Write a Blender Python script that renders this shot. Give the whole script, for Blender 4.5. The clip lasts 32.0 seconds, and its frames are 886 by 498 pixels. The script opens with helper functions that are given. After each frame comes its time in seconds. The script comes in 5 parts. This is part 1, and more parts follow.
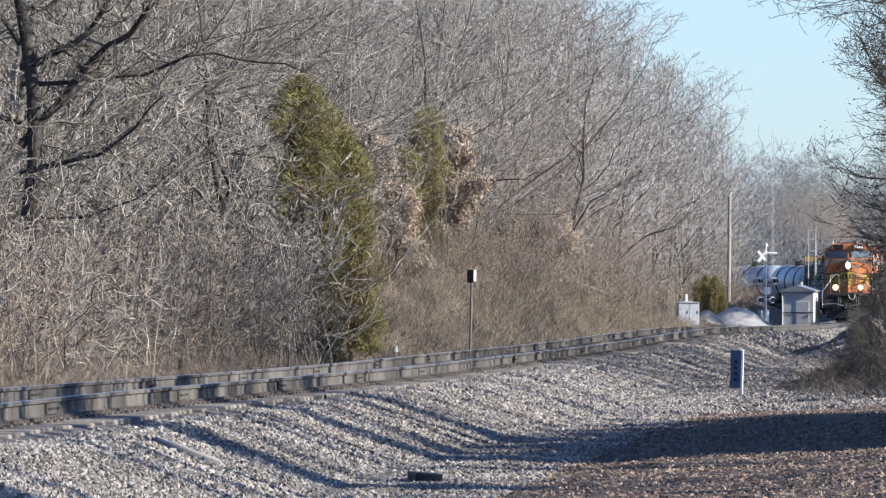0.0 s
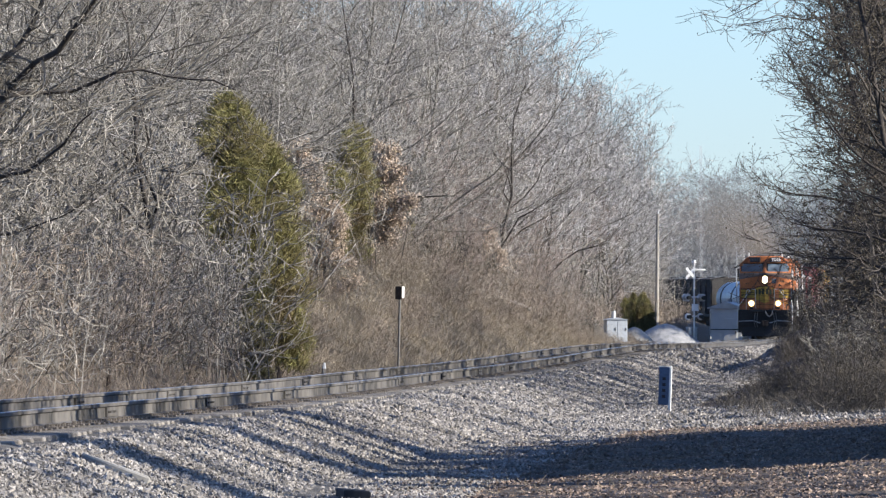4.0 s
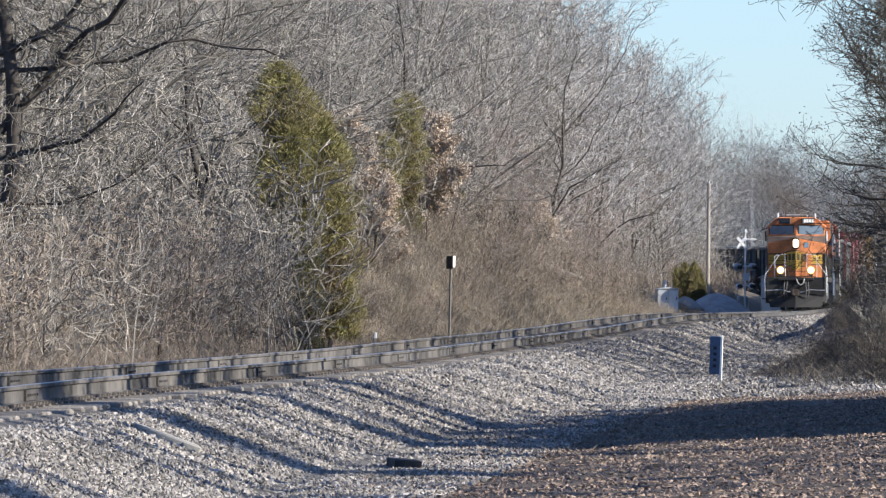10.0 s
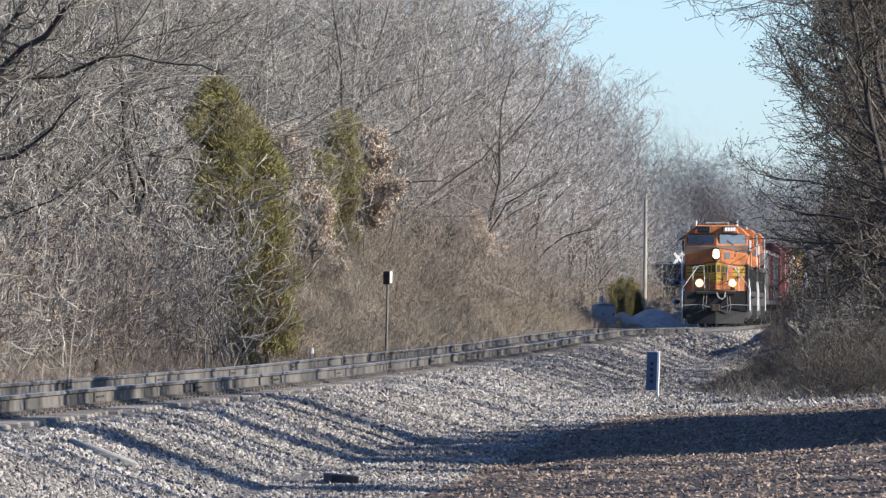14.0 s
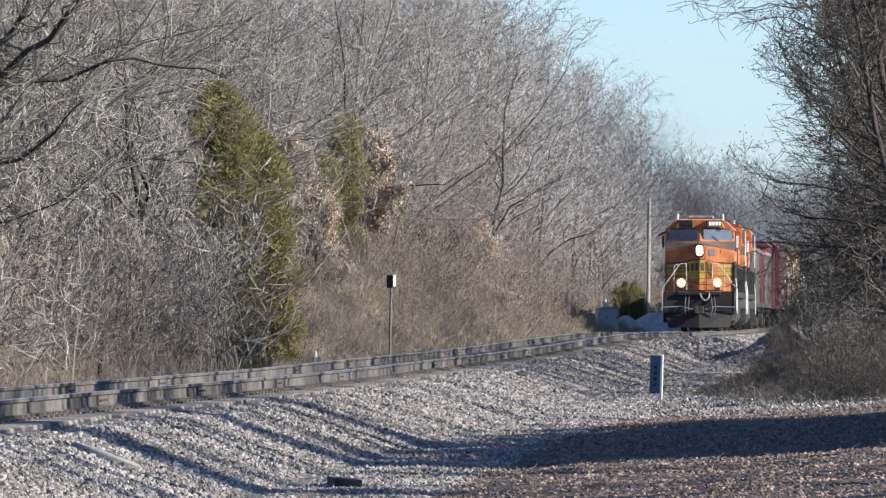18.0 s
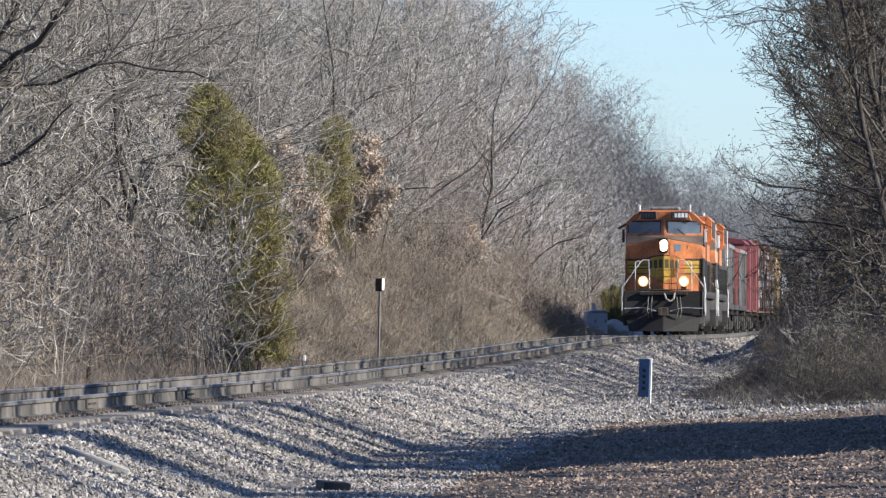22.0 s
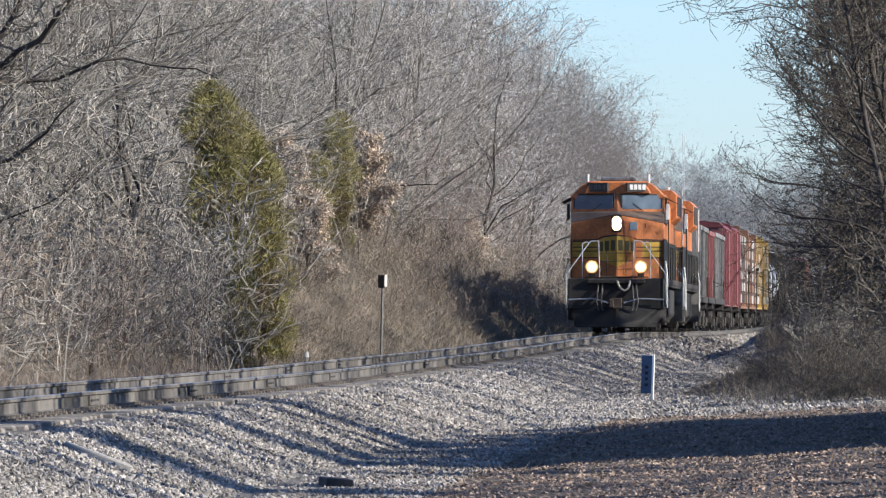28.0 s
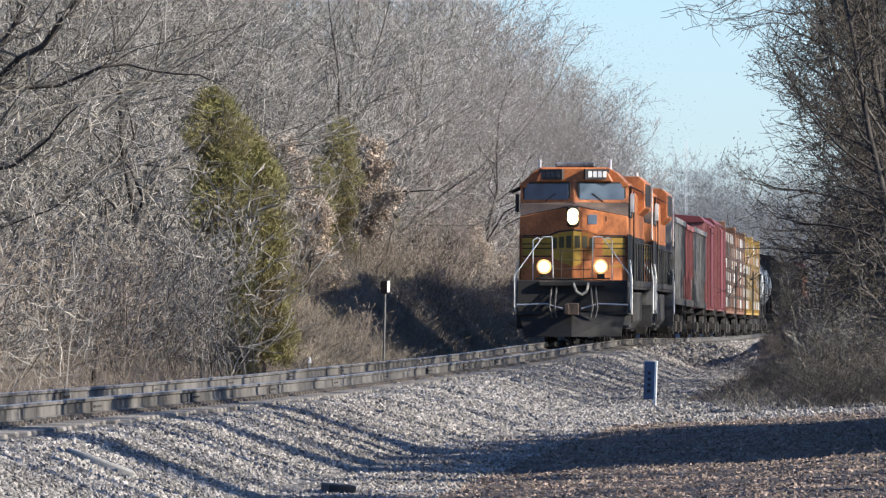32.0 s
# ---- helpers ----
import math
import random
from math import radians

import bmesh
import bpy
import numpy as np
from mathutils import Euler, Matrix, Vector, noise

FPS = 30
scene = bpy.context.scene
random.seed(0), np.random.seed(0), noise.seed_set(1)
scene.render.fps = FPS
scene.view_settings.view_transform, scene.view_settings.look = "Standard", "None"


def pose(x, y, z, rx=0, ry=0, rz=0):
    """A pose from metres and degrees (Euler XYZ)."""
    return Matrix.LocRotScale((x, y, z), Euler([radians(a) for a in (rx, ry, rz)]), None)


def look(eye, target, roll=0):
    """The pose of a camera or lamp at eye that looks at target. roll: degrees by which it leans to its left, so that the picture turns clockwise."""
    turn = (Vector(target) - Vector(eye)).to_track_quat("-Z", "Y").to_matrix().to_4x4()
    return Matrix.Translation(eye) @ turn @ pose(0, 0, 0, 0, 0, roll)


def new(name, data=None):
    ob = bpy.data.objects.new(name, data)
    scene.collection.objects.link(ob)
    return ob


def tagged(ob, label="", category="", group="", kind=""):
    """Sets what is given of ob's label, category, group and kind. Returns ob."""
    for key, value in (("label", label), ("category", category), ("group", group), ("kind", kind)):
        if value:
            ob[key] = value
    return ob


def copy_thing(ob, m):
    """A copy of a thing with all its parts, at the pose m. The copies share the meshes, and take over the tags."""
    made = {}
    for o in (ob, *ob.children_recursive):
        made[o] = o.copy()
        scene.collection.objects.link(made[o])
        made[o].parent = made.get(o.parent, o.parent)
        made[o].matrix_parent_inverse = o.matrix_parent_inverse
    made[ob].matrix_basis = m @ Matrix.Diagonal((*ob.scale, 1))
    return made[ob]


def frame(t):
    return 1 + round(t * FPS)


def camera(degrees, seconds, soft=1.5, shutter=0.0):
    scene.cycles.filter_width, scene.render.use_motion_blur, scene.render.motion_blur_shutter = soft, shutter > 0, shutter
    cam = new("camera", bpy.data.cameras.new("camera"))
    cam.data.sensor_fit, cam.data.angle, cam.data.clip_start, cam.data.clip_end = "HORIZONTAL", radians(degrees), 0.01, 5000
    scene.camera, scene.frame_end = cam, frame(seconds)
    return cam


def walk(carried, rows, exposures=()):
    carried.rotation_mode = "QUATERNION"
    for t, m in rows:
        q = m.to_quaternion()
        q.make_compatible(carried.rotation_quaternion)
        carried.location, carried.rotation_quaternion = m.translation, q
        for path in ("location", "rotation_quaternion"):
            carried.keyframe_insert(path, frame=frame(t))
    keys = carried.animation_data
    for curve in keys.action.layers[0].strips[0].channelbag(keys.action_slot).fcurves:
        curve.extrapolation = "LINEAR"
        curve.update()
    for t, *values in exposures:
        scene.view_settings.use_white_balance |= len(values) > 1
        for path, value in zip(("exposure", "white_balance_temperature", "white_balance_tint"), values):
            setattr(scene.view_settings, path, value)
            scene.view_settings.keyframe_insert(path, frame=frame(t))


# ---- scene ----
F = 15000.0         # focal length in picture units
K = F / 9300.0      # stretch of the plan along the view
EYE = 1.8
cam = camera(math.degrees(2 * math.atan(784 / F)), 32.0, soft=1.35)


def aim(dx, dy):
    """The camera stands still on a tripod and only pans and tilts."""
    return pose(0, 0, EYE, 90 + math.degrees(math.atan((86 + dy) / F)), 0, math.degrees(math.atan(dx / F)))


walk(cam, [
    (0, aim(166.9, -10.8)),    (0.5, aim(166.9, -10.7)),    (1, aim(163.9, -7.7)),    (1.5, aim(165.4, -3.1)),
    (2, aim(165.4, -1.5)),    (2.5, aim(151.6, 3.1)),    (3, aim(85.7, 12.3)),    (3.5, aim(39.8, 21.4)),
    (5.5, aim(44.4, -6.1)),    (6, aim(50.5, -15.3)),    (6.5, aim(41.3, -22.9)),    (7, aim(32.2, -27.6)),
    (7.5, aim(26.0, -29.1)),    (8, aim(58.2, -29.1)),    (8.5, aim(91.9, -30.6)),    (9, aim(111.8, -27.6)),
    (9.5, aim(127.1, -30.7)),    (10, aim(130.1, -35.2)),    (10.5, aim(117.9, -33.7)),    (11, aim(87.3, -32.2)),
    (11.5, aim(54.3, -16.9)),    (12, aim(29.1, -9.2)),    (12.5, aim(13.8, -7.6)),    (13, aim(0.0, 0.0)),
    (13.5, aim(0.0, -3.1)),    (14, aim(18.4, -7.7)),    (14.5, aim(42.9, -16.8)),    (16.5, aim(55.1, -9.2)),
    (17, aim(41.4, -4.6)),    (17.5, aim(32.2, -3.1)),    (18, aim(24.5, -1.5)),    (18.5, aim(7.7, 0.0)),
    (19, aim(0.0, 1.5)),    (19.5, aim(1.5, 4.6)),    (20, aim(-1.5, 7.6)),    (20.5, aim(-10.7, 12.2)),
    (21, aim(-18.4, 13.8)),    (21.5, aim(-10.7, 10.7)),    (22, aim(4.6, 4.6)),    (22.5, aim(10.7, 4.6)),
    (23, aim(10.7, 6.1)),    (23.5, aim(19.9, 7.6)),    (24, aim(21.5, 5.4)),    (24.5, aim(24.5, 4.6)),
    (26.5, aim(9.2, 1.5)),    (27, aim(-4.6, 4.6)),    (27.5, aim(-9.2, 1.5)),    (28, aim(9.2, -1.6)),
    (28.5, aim(33.0, -6.1)),    (29, aim(44.4, -4.6)),    (29.5, aim(44.4, 1.5)),    (30, aim(33.7, 1.5)),
    (30.5, aim(33.7, 3.0)),    (31, aim(30.6, 4.6)),    (31.5, aim(21.5, 3.8)),    (32, aim(13.8, 9.2)),
], exposures=[(0, 1.04, 6550, 10), (32, 1.04, 6550, 10)])

# ---- light ----
SUN_ELEV, SUN_AZ = radians(25), radians(71)      # azimuth from behind the camera towards its right
to_sun = Vector((math.sin(SUN_AZ) * math.cos(SUN_ELEV), -math.cos(SUN_AZ) * math.cos(SUN_ELEV), math.sin(SUN_ELEV)))
world = bpy.data.worlds.new("sky")
scene.world = world
world.use_nodes = True
wn = world.node_tree.nodes
sky = wn.new("ShaderNodeTexSky")
sky.sky_type, sky.sun_disc = "NISHITA", False
sky.sun_elevation = SUN_ELEV
sky.sun_rotation = math.atan2(to_sun.x, to_sun.y)
sky.air_density, sky.dust_density, sky.ozone_density = 1.0, 0.2, 4.5
wn["Background"].inputs[1].default_value = 0.080
tint = wn.new("ShaderNodeMix")
tint.data_type, tint.blend_type = "RGBA", "MULTIPLY"
tint.inputs[0].default_value = 1.0
world.node_tree.links.new(sky.outputs[0], tint.inputs[6])
tint.inputs[7].default_value = (0.84, 0.985, 1.30, 1)      # a clear, cold winter sky
veil = wn.new("ShaderNodeMix")                            # thin high haze evens out the sky
veil.data_type = "RGBA"
veil.inputs[0].default_value = 0.05
veil.inputs[7].default_value = (3.2, 5.2, 8.0, 1)
world.node_tree.links.new(tint.outputs[2], veil.inputs[6])
world.node_tree.links.new(veil.outputs[2], wn["Background"].inputs[0])
sun = new("sun", bpy.data.lights.new("sun", "SUN"))
sun.data.energy, sun.data.angle, sun.data.color = 5.0, radians(0.6), (1.0, 0.94, 0.84)
sun.matrix_world = look(to_sun * 300, (0, 0, 0))


# ---- materials ----
def material(name, color, rough=0.8, metal=0.0, var=0.3, scale=3.0, fine=40.0, bump=0.3, dark=None, stretch=(1, 1, 1),
             random_tint=0.0, island=False, spec=0.4, bump_dist=0.02):
    """A surface with colour variation at two scales and fine relief."""
    m = bpy.data.materials.new(name)
    m.use_nodes = True
    nt = m.node_tree
    N, L = nt.nodes, nt.links
    b = N["Principled BSDF"]
    b.inputs["Roughness"].default_value = rough
    b.inputs["Metallic"].default_value = metal
    b.inputs["Specular IOR Level"].default_value = spec
    co = N.new("ShaderNodeTexCoord")
    mp = N.new("ShaderNodeMapping")
    mp.inputs["Scale"].default_value = stretch
    L.new(co.outputs["Object"], mp.inputs[0])
    n1, n2 = N.new("ShaderNodeTexNoise"), N.new("ShaderNodeTexNoise")
    n1.inputs["Scale"].default_value, n1.inputs["Detail"].default_value = scale, 4
    n2.inputs["Scale"].default_value, n2.inputs["Detail"].default_value = fine, 3
    for n in (n1, n2):
        L.new(mp.outputs[0], n.inputs["Vector"])
    lo = dark if dark else tuple(c * (1 - var) for c in color)
    hi = tuple(min(1, c * (1 + var * 0.6)) for c in color)
    r1 = N.new("ShaderNodeValToRGB")
    r1.color_ramp.elements[0].position, r1.color_ramp.elements[1].position = 0.32, 0.68
    r1.color_ramp.elements[0].color, r1.color_ramp.elements[1].color = (*lo, 1), (*hi, 1)
    ad = N.new("ShaderNodeMath")
    ad.operation = "MULTIPLY_ADD"
    ad.inputs[1].default_value = 0.55
    L.new(n2.outputs[0], ad.inputs[0])
    sc = N.new("ShaderNodeMath")
    sc.operation = "MULTIPLY_ADD"
    sc.inputs[1].default_value, sc.inputs[2].default_value = 0.9, -0.22
    L.new(n1.outputs[0], sc.inputs[0])
    L.new(sc.outputs[0], ad.inputs[2])
    L.new(ad.outputs[0], r1.inputs[0])
    out = r1.outputs[0]
    if random_tint or island:
        hs = N.new("ShaderNodeHueSaturation")
        src = N.new("ShaderNodeNewGeometry").outputs["Random Per Island"] if island else N.new("ShaderNodeObjectInfo").outputs["Random"]
        mr = N.new("ShaderNodeMapRange")
        mr.inputs[3].default_value, mr.inputs[4].default_value = 1 - random_tint, 1 + random_tint
        L.new(src, mr.inputs[0])
        L.new(mr.outputs[0], hs.inputs["Value"])
        L.new(out, hs.inputs["Color"])
        out = hs.outputs[0]
    L.new(out, b.inputs["Base Color"])
    if bump:
        bp = N.new("ShaderNodeBump")
        bp.inputs["Strength"].default_value, bp.inputs["Distance"].default_value = bump, bump_dist
        L.new(n2.outputs[0], bp.inputs["Height"])
        L.new(bp.outputs[0], b.inputs["Normal"])
    return m


def glow(name, color, strength):
    m = bpy.data.materials.new(name)
    m.use_nodes = True
    b = m.node_tree.nodes["Principled BSDF"]
    b.inputs["Base Color"].default_value = (*color, 1)
    b.inputs["Emission Color"].default_value = (*color, 1)
    b.inputs["Emission Strength"].default_value = strength
    return m


M = dict(
    gravel=material("gravel", (0.112, 0.104, 0.095), 0.95, var=0.55, scale=1.2, fine=22, bump=1.0, bump_dist=0.05),
    stone=material("ballast_stone", (0.236, 0.217, 0.197), 0.9, var=0.35, scale=0.7, fine=60, bump=0.3, island=True, random_tint=0.6),
    litter=material("leaf_litter_soil", (0.09, 0.068, 0.052), 0.95, var=0.5, scale=0.8, fine=16, bump=1.0, bump_dist=0.06),
    soil=material("dry_bank_soil", (0.105, 0.086, 0.066), 0.95, var=0.45, scale=0.5, fine=12, bump=1.0, bump_dist=0.06),
    leaf_dead=material("dead_leaf", (0.239, 0.179, 0.142), 0.8, var=0.4, scale=3, fine=30, bump=0.0, island=True, random_tint=0.5),
    leaf_tan=material("clinging_tan_leaf", (0.43, 0.345, 0.265), 0.8, var=0.35, scale=3, fine=30, bump=0.0, island=True, random_tint=0.45),
    bark=material("grey_bark", (0.141, 0.128, 0.109), 0.9, var=0.35, scale=1.5, fine=14, bump=0.4, random_tint=0.2),
    twig=material("grey_twig", (0.251, 0.236, 0.21), 0.85, var=0.3, scale=0.6, fine=5, bump=0.0, random_tint=0.6, island=True),
    bush_twig=material("grey_shrub_twig", (0.24, 0.22, 0.19), 0.85, var=0.3, scale=0.6, fine=5, bump=0.0, random_tint=0.6, island=True),
    # paler than the other twigs: distance haze is put into this colour
    twig_hazed=material("haze_paled_twig", (0.33, 0.314, 0.296), 0.85, var=0.3, scale=0.6, fine=5, bump=0.0, random_tint=0.5, island=True),
    # woods behind the crossing: the blue of aerial haze is put into this grey
    twig_far_hazed=material("haze_blued_far_twig", (0.161, 0.164, 0.169), 0.85, var=0.3, scale=0.6, fine=5, bump=0.0, random_tint=0.2),
    leaf_dark=material("clinging_dark_leaf", (0.083, 0.069, 0.045), 0.8, var=0.4, scale=3, fine=30, bump=0.0, island=True, random_tint=0.5),
    twig_red=material("reddish_twig", (0.265, 0.212, 0.18), 0.85, var=0.3, scale=0.6, fine=5, bump=0.0, random_tint=0.2),
    bark_dark=material("dark_bark", (0.053, 0.045, 0.039), 0.9, var=0.4, scale=2, fine=16, bump=0.4),
    bark_mid=material("grey_brown_bark", (0.09, 0.078, 0.067), 0.9, var=0.4, scale=2, fine=16, bump=0.4, random_tint=0.25),
    brush=material("dry_brush", (0.232, 0.19, 0.15), 0.9, var=0.35, scale=0.7, fine=6, bump=0.0, island=True, random_tint=0.4),
    grass=material("dry_grass", (0.261, 0.218, 0.159), 0.85, var=0.3, scale=0.4, fine=4, bump=0.0, island=True, random_tint=0.35),
    cedar=material("cedar_foliage", (0.172, 0.166, 0.06), 0.8, var=0.4, scale=0.8, fine=6, bump=0.0, island=True, random_tint=0.4,
                   dark=(0.135, 0.098, 0.05)),
    straw=material("sunfleck_straw", (0.34, 0.285, 0.22), 0.85, var=0.3, scale=0.6, fine=5, bump=0.0, island=True, random_tint=0.35),
    rail=material("weathered_rail_steel", (0.106, 0.098, 0.089), 0.7, 0.2, var=0.7, scale=0.9, fine=5, bump=0.15),
    railtop=material("worn_rail_head", (0.55, 0.54, 0.53), 0.3, 0.8, var=0.2, scale=2, fine=30, bump=0.05),
    tie=material("weathered_tie_wood", (0.21, 0.191, 0.169), 0.9, var=0.4, scale=2, fine=30, bump=0.6, random_tint=0.3, stretch=(0.4, 4, 4)),
    clip=material("rusted_clip_steel", (0.15, 0.128, 0.108), 0.75, 0.2, var=0.5, scale=5, fine=30, bump=0.3),
    rust=material("rusty_iron", (0.06, 0.045, 0.036), 0.8, 0.3, var=0.5, scale=6, fine=40, bump=0.4),
    orange=material("orange_paint", (0.44, 0.147, 0.048), 0.5, var=0.42, scale=1.3, fine=11, bump=0.05),
    yellow=material("yellow_paint", (0.423, 0.257, 0.036), 0.5, var=0.3, scale=1, fine=9, bump=0.03),
    black=material("black_paint", (0.018, 0.017, 0.016), 0.7, var=0.4, scale=1, fine=10, bump=0.08),
    grime=material("grimy_black_steel", (0.034, 0.031, 0.029), 0.8, var=0.5, scale=1.5, fine=14, bump=0.3),
    white=material("white_paint", (0.629, 0.629, 0.612), 0.5, var=0.1, scale=1.5, fine=20, bump=0.03),
    greypaint=material("grey_car_paint", (0.15, 0.148, 0.144), 0.6, var=0.8, scale=1.1, fine=16, bump=0.1, stretch=(1, 1, 0.25)),
    redpaint=material("faded_red_paint", (0.187, 0.066, 0.063), 0.65, var=0.5, scale=0.8, fine=14, bump=0.1, stretch=(1, 1, 0.25)),
    maroon=material("maroon_paint", (0.13, 0.028, 0.033), 0.6, var=0.3, scale=0.6, fine=6, bump=0.1),
    brown=material("brown_car_paint", (0.17, 0.085, 0.05), 0.7, var=0.4, scale=0.8, fine=8, bump=0.1),
    silver=material("silver_tank_paint", (0.383, 0.404, 0.425), 0.4, 0.15, var=0.15, scale=0.7, fine=9, bump=0.03),
    lumber=material("wrapped_lumber", (0.235, 0.23, 0.217), 0.6, var=0.3, scale=1, fine=12, bump=0.2, random_tint=0.55),
    concrete=material("pale_concrete", (0.27, 0.259, 0.236), 0.9, var=0.2, scale=2, fine=25, bump=0.3),
    bluegrey=material("pale_gravel", (0.315, 0.315, 0.319), 0.95, var=0.25, scale=2, fine=20, bump=0.8, bump_dist=0.05),
    galv=material("galvanised_steel", (0.425, 0.433, 0.442), 0.45, 0.6, var=0.2, scale=3, fine=30, bump=0.05),
    wood_pole=material("weathered_pole_wood", (0.315, 0.285, 0.247), 0.9, var=0.3, scale=3, fine=20, bump=0.4, stretch=(4, 4, 0.4)),
    blue=material("faded_blue_sign_paint", (0.06, 0.10, 0.17), 0.6, var=0.3, scale=5, fine=30, bump=0.05),
    nosetop=material("dusty_brown_paint", (0.12, 0.085, 0.065), 0.7, var=0.35, scale=2, fine=14, bump=0.1),
    dust=material("dusty_grey_steel", (0.112, 0.109, 0.105), 0.8, var=0.4, scale=2, fine=14, bump=0.2),
    reed=material("pale_reed_plume", (0.413, 0.36, 0.285), 0.9, var=0.25, scale=3, fine=20, bump=0.0),
    smoke=material("soot_grains", (0.21, 0.19, 0.17), 1.0, var=0.1, scale=1, fine=5, bump=0.0, spec=0.0),
    brush_dark=material("dead_dark_weeds", (0.105, 0.091, 0.074), 0.9, var=0.35, scale=0.7, fine=6, bump=0.0, island=True, random_tint=0.45),
    olive=material("dark_olive_paint", (0.05, 0.045, 0.018), 0.55, var=0.3, scale=2, fine=12, bump=0.03),
    mustard=material("mustard_car_paint", (0.30, 0.19, 0.05), 0.7, var=0.4, scale=0.8, fine=8, bump=0.1),
    road=material("asphalt", (0.053, 0.053, 0.054), 0.9, var=0.3, scale=1, fine=40, bump=0.4),
    seal=material("black_rubber", (0.02, 0.02, 0.02), 0.7, var=0.2, bump=0.05),
)
M["lamp"] = glow("headlight_glass", (1.0, 0.93, 0.76), 16)
M["lamp_ditch"] = glow("ditch_light_glass", (1.0, 0.90, 0.66), 14)
# two dim emissive rings imitate the halo around each bulb
M["lamp_halo"] = glow("lamp_halo_glow", (1.0, 0.55, 0.2), 0.28)
M["lamp_inner_halo"] = glow("lamp_inner_halo_glow", (1.0, 0.75, 0.38), 0.6)
# the reflected sky is put into the blue of this base colour
M["glass"] = material("sky_tinted_window_glass", (0.12, 0.16, 0.21), 0.08, var=0.2, scale=1, fine=3, bump=0.0, spec=0.8)
M["plate"] = material("dark_number_panel", (0.045, 0.042, 0.04), 0.5, var=0.2, bump=0.02)


# ---- mesh helpers ----
class Geo:
    """Collects vertices and faces for one mesh."""

    def __init__(self):
        self.v, self.f = [], []

    def add(self, verts, faces):
        o = len(self.v)
        self.v += [tuple(p) for p in verts]
        self.f += [tuple(i + o for i in q) for q in faces]
        return self

    def box(self, x0, x1, y0, y1, z0, z1, m=None):
        vs = [Vector((x, y, z)) for z in (z0, z1) for x, y in ((x0, y0), (x1, y0), (x1, y1), (x0, y1))]
        if m:
            vs = [m @ p for p in vs]
        return self.add(vs, [(3, 2, 1, 0), (4, 5, 6, 7), (0, 1, 5, 4), (1, 2, 6, 5), (2, 3, 7, 6), (3, 0, 4, 7)])

    def rod(self, a, b, r, n=6, r2=None):
        a, b = Vector(a), Vector(b)
        d = (b - a).normalized()
        u = d.orthogonal().normalized()
        w = d.cross(u)
        r2 = r if r2 is None else r2
        ring = [(math.cos(2 * math.pi * i / n), math.sin(2 * math.pi * i / n)) for i in range(n)]
        vs = [a + (u * c + w * s) * r for c, s in ring] + [b + (u * c + w * s) * r2 for c, s in ring]
        fs = [(i, (i + 1) % n, n + (i + 1) % n, n + i) for i in range(n)]
        return self.add(vs, fs + [tuple(range(n - 1, -1, -1)), tuple(range(n, 2 * n))])

    def pipe(self, pts, r, n=6):
        for a, b in zip(pts, pts[1:]):
            self.rod(a, b, r, n)
        return self

    def prism(self, poly, axis, a, b):
        """A polygon in the plane across axis ('x', 'y' or 'z'), drawn out from a to b."""
        def at(p, t):
            return {"x": (t, p[0], p[1]), "y": (p[0], t, p[1]), "z": (p[0], p[1], t)}[axis]
        n = len(poly)
        vs = [at(p, a) for p in poly] + [at(p, b) for p in poly]
        fs = [(i, (i + 1) % n, n + (i + 1) % n, n + i) for i in range(n)]
        return self.add(vs, fs + [tuple(range(n - 1, -1, -1)), tuple(range(n, 2 * n))])

    def ring_loft(self, rings, caps=True):
        n = len(rings[0])
        vs = [p for r in rings for p in r]
        fs = [(k * n + i, k * n + (i + 1) % n, (k + 1) * n + (i + 1) % n, (k + 1) * n + i) for k in range(len(rings) - 1) for i in range(n)]
        if caps:
            fs += [tuple(range(n - 1, -1, -1)), tuple((len(rings) - 1) * n + i for i in range(n))]
        return self.add(vs, fs)

    def mesh(self, name, mat, bevel=0.0, smooth=False):
        me = bpy.data.meshes.new(name)
        me.from_pydata(self.v, [], self.f)
        bm = bmesh.new()
        bm.from_mesh(me)
        bmesh.ops.recalc_face_normals(bm, faces=bm.faces)
        if bevel:
            bmesh.ops.bevel(bm, geom=list(bm.edges), offset=bevel, segments=1, affect="EDGES", clamp_overlap=True)
        for f in bm.faces:
            f.smooth = smooth
        bm.to_mesh(me)
        bm.free()
        me.materials.append(mat)
        return me


def part(name, geo, mat, parent=None, label="", bevel=0.0, smooth=False):
    """ONE mesh object under a thing or a part."""
    me = geo if isinstance(geo, bpy.types.Mesh) else geo.mesh(name, mat, bevel, smooth)
    ob = new(name, me)
    ob.parent = parent
    return tagged(ob, label) if label else ob


def fast_mesh(name, verts, faces, mat, smooth=False):
    verts, faces = np.asarray(verts, dtype=np.float32), np.asarray(faces, dtype=np.int32)
    n, k = faces.shape
    me = bpy.data.meshes.new(name)
    me.vertices.add(len(verts))
    me.vertices.foreach_set("co", verts.ravel())
    me.loops.add(n * k)
    me.loops.foreach_set("vertex_index", faces.ravel())
    me.polygons.add(n)
    me.polygons.foreach_set("loop_start", np.arange(n, dtype=np.int32) * k)
    me.polygons.foreach_set("loop_total", np.full(n, k, dtype=np.int32))
    me.polygons.foreach_set("use_smooth", np.full(n, smooth))
    me.update(calc_edges=True)
    me.materials.append(mat)
    return me


